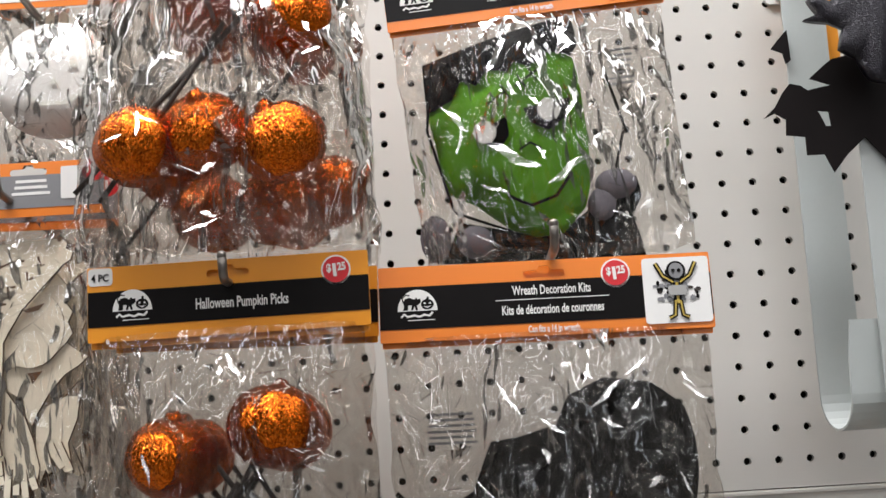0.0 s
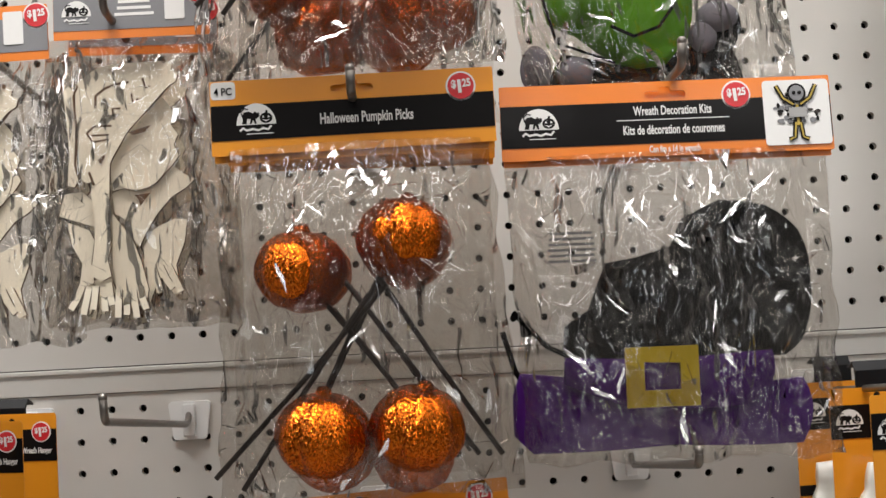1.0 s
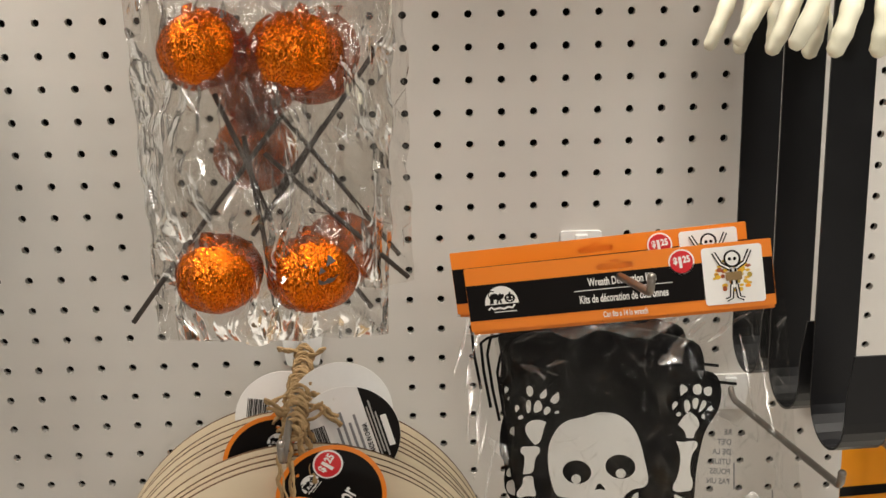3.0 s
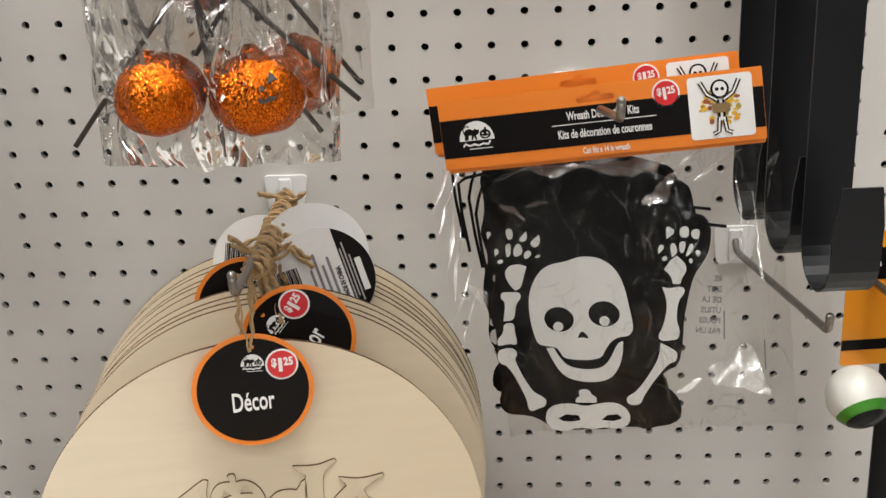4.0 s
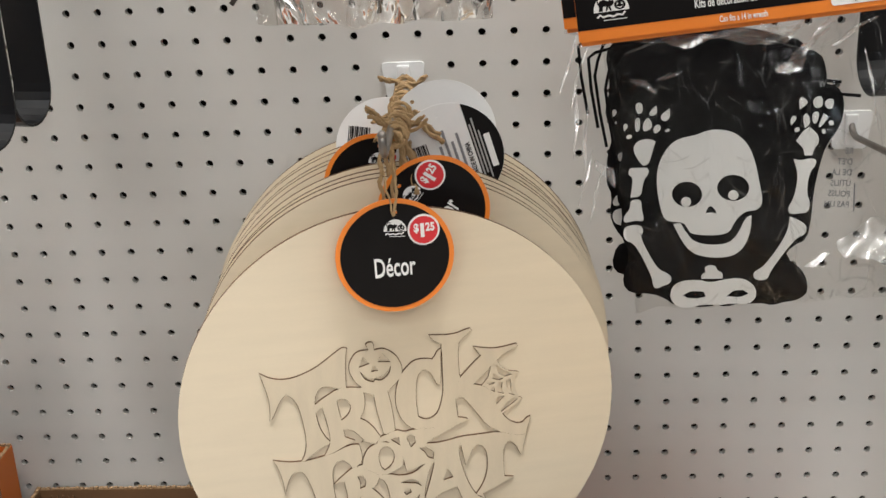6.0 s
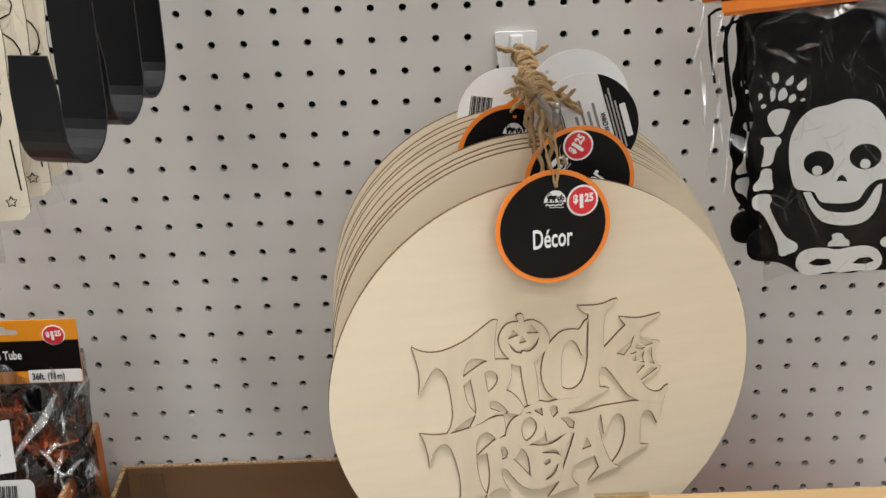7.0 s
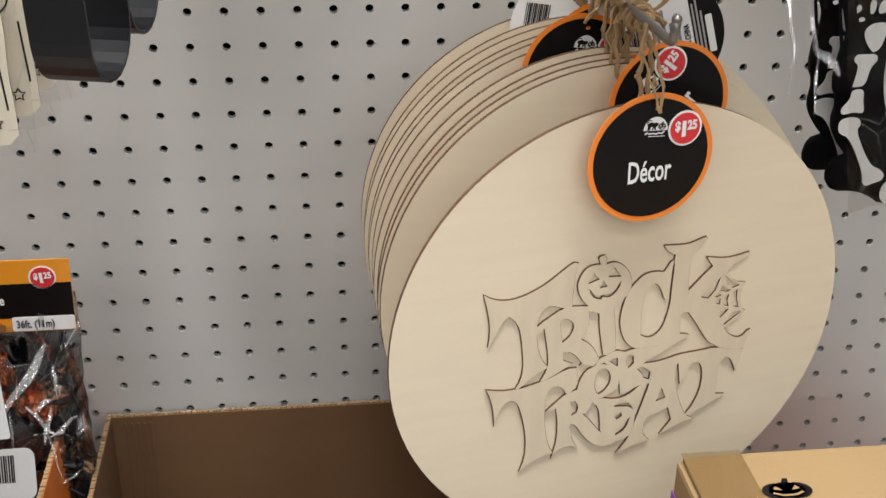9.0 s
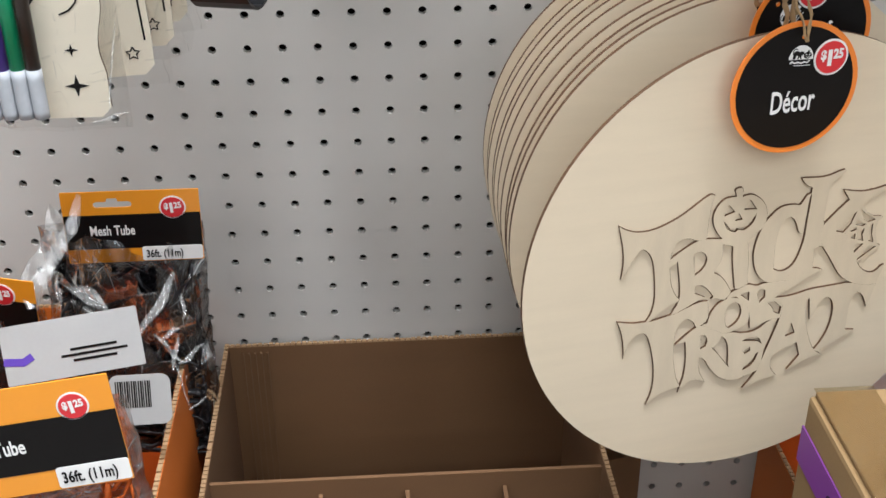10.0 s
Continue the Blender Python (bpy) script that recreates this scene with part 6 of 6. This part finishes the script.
def strand(points, r, seed, plies=2):
    """Twisted jute string along points."""
    rnd = random.Random(seed)
    bm = bmesh.new()
    fine = []
    pts = [Vector(p) for p in points]
    for a, b in zip(pts, pts[1:]):
        steps = max(2, int((b - a).length / 0.0022))
        fine += [a.lerp(b, i / steps) for i in range(steps)]
    fine.append(pts[-1])
    for k in range(plies):
        ph = rnd.uniform(0, 6.28) + k * math.pi
        tube([p + Vector((math.cos(ph + i * 0.9), 0.3 * math.sin(ph + i * 0.7), math.sin(ph + i * 0.9))) * r * 0.7 + Vector((rnd.uniform(-1, 1), 0, rnd.uniform(-1, 1))) * r * 0.12 for i, p in enumerate(fine)], r * 0.75, 5, bm)
    return bm


for i, (y, x, z, yaw) in enumerate(DISCS):
    hz, top = z + DR - 0.009, 0.9905
    loop = thing("twine_loop", pose(x, y, hz), "rough jute twine loop over the hook", "twine", "twine loops")
    s = 0.004 + 0.002 * (i % 3)
    part("string", strand([(-0.002, -0.004, 0), (-s, -0.003, (top - hz) * 0.6), (-0.002, 0.0, top - hz + 0.004), (0.004, 0.002, top - hz + 0.001), (s, 0.003, (top - hz) * 0.5), (0.002, 0.002, 0.0)], 0.0015, i), JUTE, loop, smooth=True)
    rnd = random.Random(50 + i)
    if i > 0:
        ex = rnd.uniform(-0.02, 0.026)
        part("knot_end", strand([(0.0, -0.002, top - hz), (ex * 0.4, -0.008, top - hz - 0.006), (ex, -0.012, top - hz - rnd.uniform(-0.006, 0.02))], 0.0014, 90 + i), JUTE, loop, smooth=True)
bundle = thing("twine_bundle", pose(DX, -0.012, 0.992), "thick bundle of jute twine wound along the hook", "twine")
for i in range(22):
    y0 = -0.006 - i * 0.0078
    rr = 0.0062 + 0.0016 * math.sin(i * 1.7)
    ring = [(rr * math.cos(a) * 0.9 + 0.0002 * i, y0 + 0.004 * a / 6.28, -0.003 + rr * math.sin(a) - 0.00004 * i) for a in (radians(30 * k) for k in range(13))]
    part("twine_turn", strand(ring, 0.0016, 200 + i), JUTE, bundle, smooth=True)
for i, (ex, ey, ez) in enumerate(((-0.020, -0.02, 0.006), (0.018, -0.03, 0.008), (0.030, -0.11, -0.016), (0.034, -0.115, -0.022), (-0.016, -0.15, 0.014), (-0.014, -0.152, 0.008), (0.028, -0.10, -0.010), (0.022, -0.155, -0.040), (0.016, -0.16, -0.045), (0.012, -0.11, -0.035))):
    part("twine_end", strand([(0.002, ey + 0.01, -0.002), (ex * 0.5, ey + 0.004, ez * 0.4), (ex, ey, ez)], 0.0018, 300 + i, 3), JUTE, bundle, smooth=True)

# front tag strings
for k, dx in enumerate((-0.002, 0.002)):
    tie = thing("tag_string", pose(0.0455, -0.2230, 0.9500), "thin jute string tying a tag to the hook", "twine")
    part("string", strand([(0, -0.002, 0), (dx * 1.5 - 0.001, 0.004, 0.014), (dx * 2 - 0.004, 0.018, 0.030)], 0.0008, 400 + k), JUTE, tie, smooth=True)


# ---- boxes on the base shelf ----
def open_box(name, label, x0, x1, y0, y1, z0, z1, mat, t=0.004, front=None):
    """An open carton: four corrugated walls and a bottom; front: height of its front wall."""
    b = thing(name, pose((x0 + x1) / 2, (y0 + y1) / 2, z0), label, "cardboard box")
    cx, cy, hx, hy, h = 0, 0, (x1 - x0) / 2, (y1 - y0) / 2, z1 - z0
    fh = front or h
    part("bottom", box(-hx, hx, -hy, hy, 0.0, t), mat, b)
    for nm, q, hh in (("back_wall", (-hx, hx, hy - t, hy), h), ("front_wall", (-hx, hx, -hy, -hy + t), fh), ("side_wall", (-hx, -hx + t, -hy + t, hy - t), h), ("side_wall", (hx - t, hx, -hy + t, hy - t), h)):
        bm = box(*q, t, hh - 0.0008)
        if q[3] - q[2] > q[1] - q[0]:
            bmesh.ops.bisect_plane(bm, geom=bm.verts[:] + bm.edges[:] + bm.faces[:], plane_co=(0, 0, h * 0.3), plane_no=(0, 0, 1))
            if fh < h:
                for v in bm.verts:
                    if v.co.z > h * 0.6 and v.co.y < 0:
                        v.co.z = fh
        w = part(nm, bm, mat, b)
        # torn, fluted top edge
        along = q[1] - q[0] > q[3] - q[2]
        n = int(max(q[1] - q[0], q[3] - q[2]) / 0.0045)
        eb = bmesh.new()
        rnd = random.Random(int(abs(q[0]) * 1e4) + n)
        zz = lambda f: (hh if along or fh == h else h + (fh - h) * (1 - f))
        for i in range(n):
            f = (i + 0.5) / n
            e = rnd.uniform(0.0, 0.0011)
            if along:
                xx = q[0] + (q[1] - q[0]) * f
                box(xx - 0.0017, xx + 0.0017, q[2] + 0.0004, q[3] - 0.0004, zz(f) - 0.003, zz(f) + e, bm=eb)
            else:
                yy = q[2] + (q[3] - q[2]) * f
                box(q[0] + 0.0004, q[1] - 0.0004, yy - 0.0017, yy + 0.0017, zz(f) - 0.003, zz(f) + e, bm=eb)
        part("torn_edge", eb, CARD_EDGE, w)
    return b


DECK = 0.345
brown = open_box("carton", "open brown corrugated carton with dividers", -0.320, -0.032, -0.335, -0.006, DECK, 0.621, CARDBOARD)
part("divider", box(-0.140, 0.140, 0.002, 0.005, 0.01, 0.267), CARDBOARD, brown)
for dx in (-0.062, 0.0, 0.070):
    part("divider", box(dx - 0.0015, dx + 0.0015, -0.155, 0.001, 0.01, 0.255), CARDBOARD, brown)
for k in range(5):
    part("fold_mark", box(-0.130 + 0.005 * k, -0.1285 + 0.005 * k, 0.1588, 0.1606, 0.02, 0.27), CARDBOARD, brown)
for i, (px, r) in enumerate(((-0.270, 0.030), (-0.138, 0.028), (-0.070, 0.027))):
    wrap = thing("wrapped_goods", pose(px, -0.225, DECK + 0.004), "clear wrapped goods standing in a carton compartment", "wrapped goods")
    bm = bm_ball(1.0, 30, 22)
    for v in bm.verts:
        v.co = Vector((v.co.x * r, v.co.y * r, 0.124 + v.co.z * 0.124)) * (1 + 0.05 * noise.noise(v.co * 4 + Vector((i, 0, 0))))
    part("wrapping", bm, FILM, wrap, smooth=True)
    part("content", moved(bm_ball(0.8, 20, 14), Matrix.Translation((0, 0, 0.09)) @ Matrix.Diagonal((r, r, 0.10, 1))), (PLATE, GREYPRINT, MESH_BLACK)[i], wrap, smooth=True)

side = open_box("orange_tray", "orange printed display tray behind the signs", 0.142, 0.40, -0.20, -0.008, DECK, 0.52, ORANGE_BOX)
flap = thing("carton_flap", pose(-0.012, -0.06, DECK), "brown cardboard sheet leaning on the pegboard", "cardboard")
part("sheet", moved(box(-0.014, 0.014, -0.045, 0.045, 0.0, 0.22, 0.001), pose(0, 0, 0, 0, 0, 12)), CARDBOARD, flap)

crate = thing("craft_carton", pose(0.19, -0.41, DECK), "closed light brown carton with tape and purple side stripe", "cardboard box")
CH = 0.743 - DECK
part("body", box(-0.124, 0.20, -0.15, 0.150, 0.0, CH - 0.004, 0.003), CARDBOARD_LIGHT, crate)
part("lid_flap", box(-0.121, 0.198, -0.148, -0.002, CH - 0.0036, CH, 0.0012), CARDBOARD_LIGHT, crate)
part("lid_flap", box(-0.121, 0.198, 0.001, 0.148, CH - 0.0036, CH, 0.0012), CARDBOARD_LIGHT, crate)
part("side_stripe", box(-0.1252, -0.1242, -0.149, 0.149, CH - 0.052, CH - 0.026), PURPLE_PRINT, crate, "purple printed stripe")
part("packing_tape", box(-0.1215, -0.085, -0.12, 0.1505, CH + 0.0003, CH + 0.0007), TAPE, crate, "strip of clear packing tape")
lid = pose(0, 0, CH + 0.0006, -90, 0, 0)
for pts in (disc_points(11, 20, 0, 0, 7.5), disc_points(9, 16, -6, 0, 7), disc_points(9, 16, 6, 0, 7), [(-2, 6), (3, 6), (4, 11), (1, 11)]):
    part("pumpkin_print", moved(flat(pts, 0.0002), pose(-0.070, 0.110, 0) @ lid @ Matrix.Scale(-1, 4, (0, 1, 0))), INK, crate, "printed pumpkin mark")
for out in ([(-8, 1), (-3, 0), (-6, 4)], [(8, 1), (3, 0), (6, 4)], strip([(-9, -2), (-4, -4.5), (4, -4.5), (9, -2)], 1.6)):
    part("pumpkin_face", moved(flat(out, 0.0002), pose(-0.070, 0.110, 0.0004) @ lid @ Matrix.Scale(-1, 4, (0, 1, 0))), CARDBOARD_LIGHT, crate)
words("carton_print", "CRAFTS", 0.010, INK, crate, -0.078, 0.090, 0, narrow=0.95, m=pose(0, 0, CH + 0.0008, -90, 0, 0))
words("stripe_print", "CRAFTS  HALLOWEEN", 0.012, INK, crate, 0, 0, 0, narrow=0.9, m=pose(-0.1254, 0.10, CH - 0.045, 0, 0, -90))

# ---- bags of mesh tube in an orange tray ----
tray = open_box("orange_tray", "orange printed display tray full of mesh tube bags", -0.62, -0.335, -0.34, -0.008, DECK, 0.668, ORANGE_BOX)


def tinsel_clump(seed, w, h, d, mat, parent):
    """A loose heap of crinkled mesh tube."""
    bm = bmesh.new()
    rnd = random.Random(seed)
    for i in range(210):
        p = Vector((rnd.uniform(-w, w), rnd.uniform(-d, d), rnd.uniform(0, h)))
        pts = [p]
        a = rnd.uniform(0, 6.28)
        for k in range(7):
            a += rnd.uniform(-0.9, 0.9)
            q = pts[-1] + Vector((math.cos(a) * 0.012, rnd.uniform(-0.004, 0.004), math.sin(a) * 0.010))
            pts.append(Vector((max(-w, min(w, q.x)), max(-d, min(d, q.y)), max(0, min(h, q.z)))))
        tube(pts, rnd.uniform(0.0007, 0.0022), 5, bm)
    for v in bm.verts:
        v.co += Vector((noise.noise(v.co * 220), noise.noise(v.co * 240 + Vector((5, 0, 0))), noise.noise(v.co * 230 + Vector((0, 9, 0))))) * 0.0022
    return part("mesh_tube", bm, mat, parent, "crinkled shiny mesh tube", smooth=True)


def mesh_bag(x, y, z, seed, mat, lean, yaw, roll, label, head=True, w=0.11, h=0.20, hw=None, hh=0.056, hx=0.0):
    t = thing("mesh_tube_bag", pose(x, y, z, lean, roll, yaw), label, "craft supply", "mesh tube bags")
    tinsel_clump(seed, w * 0.42, h * 0.86, 0.016, mat, t)
    film_sheet(w, h, 0.024, seed, FILM_THICK, t, top=h, y=0.0, crease=1.9, cell=0.008)
    part("lining", box(-w * 0.40, w * 0.40, -0.002, 0.006, 0.0, h * 0.84, 0.002), mat, t)
    if head:
        hw = hw or w
        m = pose(hx, -0.012 if hh < 0.06 else -0.030, h + 0.032)
        card = header_card(t, hw, hh, AMBER, (0.32, 0.80), m, price=(0.80, 0.76), slot=-26 if hw > 0.1 else -12, mark=-3)
        words("title_print", "Mesh Tube", hh * 0.19, PAPER, card, -hw * 0.32, -hh * 0.60, -0.0006, narrow=0.62, m=m)
        part("size_tab", moved(flat(rounded(hw * 500 - 41, hw * 500 - 0.5, -hh * 985, -hh * 785, 1.5, 2), 0.0003, front=-0.0006), m), PAPER, card)
        words("size_print", "36ft. (11m)", hh * 0.15, INK, card, hw / 2 - 0.0385, -hh * 0.935, -0.001, narrow=0.66, m=m)
    return t


wad = mesh_bag(-0.373, -0.085, 0.588, 61, MESH_BLACK, 4, 4, 2, "clear bag of black mesh tube with an orange card", hw=0.090, hx=0.010)
film_folds(wad, some_folds(31, 16, 0.10, 0.19, 0.17, 1.2), 1.0, 31, y=-0.03)
film_folds(wad, [(-46, 196, 50, 26, 72), (-30, 215, 40, 12, 60), (-62, 170, 44, 16, 20), (-20, 160, 50, 8, -30), (20, 150, 46, 8, 50), (-50, 130, 46, 12, -15)], 1.0, 33, y=-0.034)
mesh_bag(-0.485, -0.110, 0.555, 62, MESH_BLACK, 6, -8, 6, "clear bag of black mesh tube with an orange card")
mesh_bag(-0.374, -0.278, 0.560, 63, MESH_ORANGE, -4, 4, -5, "clear bag of orange mesh tube with an orange card", hh=0.070)
mesh_bag(-0.500, -0.260, 0.535, 64, MESH_ORANGE, -4, -4, 3, "clear bag of orange mesh tube with an orange card")
leaf = thing("paper_label", pose(-0.386, -0.190, 0.748, -24, -5, 6), "grey-white back of a printed card with fine print", "card")
part("card_sheet", flat(rounded(-42, 44, -18, 20, 1, 2), 0.0008), GREYCARD, leaf)
bars(leaf, 0.014, 0.000, -0.0004, 3, 42, 3.6, INK, 1.6, 8)
part("violet_mark", flat(strip([(-42, -2), (-30, -4), (-24, -1)], 5), 0.0003, front=-0.0004), MARKERS[1], leaf)
bar = thing("barcode_label", pose(-0.340, -0.205, 0.7360, -14, 2, 4), "white label with a barcode on a bag", "label")
part("label_sheet", flat(rounded(-22, 16, -34, 0, 6, 4), 0.0006), GREYCARD, bar)
for i in range(16):
    part("barcode_bar", flat(rounded(-18 + i * 1.4, -17.3 + i * 1.4 + (i % 3) * 0.2, -22, -4, 0.1, 1), 0.0002, front=-0.0003), INK, bar)

# ---- wooden door hanger kits with felt pens ----
def star(cx, cz, r, n=4, inner=0.3):
    return [(cx + (r if i % 2 == 0 else r * inner) * math.sin(math.pi * i / n), cz + (r if i % 2 == 0 else r * inner) * math.cos(math.pi * i / n)) for i in range(2 * n)]


def pen_kit(x, y, z, seed, pens, label, yaw=0.0):
    t = thing("door_hanger_kit", pose(x, y, z, 0, 0, yaw), label, "craft kit", "door hanger kits")
    out = rounded(-30, 16, 0, 190, 7, 4)
    scal = [(px + ((2.4 if pens else 0.6) * math.sin(pz * 0.11) if 14 < px and 30 < pz < 180 else 0), pz) for px, pz in [(16, 20 + k * 4) for k in range(41)]]
    out = [(-30, 6), (-24, 0), (10, 0), (16, 6)] + scal + [(-30, 190)]
    part("wood_panel", flat(out, 0.0025, front=0.0, side=1), (PALEWOOD, BURNT), t, "pale wooden door hanger with line drawings")
    lows = (star(-2, 20, 7), star(-2, 42, 4)) if pens else (strip(star(4, 14, 4.2, 5, 0.5) + [star(4, 14, 4.2, 5, 0.5)[0]], 0.9), strip([(12, 22), (10, 60)], 1.2))
    for c in (*lows, star(6, 92, 4, 5, 0.5), strip(curve_points(-8, 78, 15, -80, 110), 1.1), strip(curve_points(-8, 104, 18, -80, 110), 1.1), strip([(-22, 70), (-10, 84), (-18, 92), (-4, 108)], 3), strip(curve_points(0, 140, 9, 0, 360), 1.0), strip([(-10, 160), (-4, 175), (2, 162), (8, 176)], 1.2)):
        part("line_drawing", flat(c, 0.0003, front=-0.0003), INK, t)
    if pens:
        for i, mt in enumerate(MARKERS):
            mx = -0.048 + i * 0.0088
            pen = part("felt_pen", tube([(mx, -0.012, 0.036), (mx, -0.012, 0.140)], 0.0043, 12), mt, t, "coloured felt pen", smooth=True)
            part("pen_cap", tube([(mx, -0.012, 0.006), (mx, -0.012, 0.010), (mx, -0.012, 0.030), (mx, -0.012, 0.036)], 0.0045, 12), CAP, pen, "pale pen cap", smooth=True)
    film_sheet(0.078 if pens else 0.060, 0.206, 0.018, seed, FILM_SOFT, t, top=0.20, y=0.0, x=-0.012 if pens else -0.004, crease=0.6, cell=0.010, back=pens)
    if pens:
        film_folds(t, [(21, 34, 44, 2.0, 84), (22, 90, 36, 2.0, -82), (16, 2, 22, 2.5, 12)], 0.6, seed, y=-0.006)
    return t


pen_kit(-0.360, -0.160, 0.8920, 71, True, "wooden door hanger kit with coloured felt pens in film")
for i, (kx, ky, kz) in enumerate(((-0.338, -0.128, 0.905), (-0.328, -0.105, 0.915), (-0.322, -0.080, 0.922))):
    pen_kit(kx, ky, kz, 72 + i, False, "pale wooden door hanger kit hanging behind others in film", yaw=8)
peg_hook(-14.5 * P, 1.0 - 0 * P + 4 * P, 0.2)
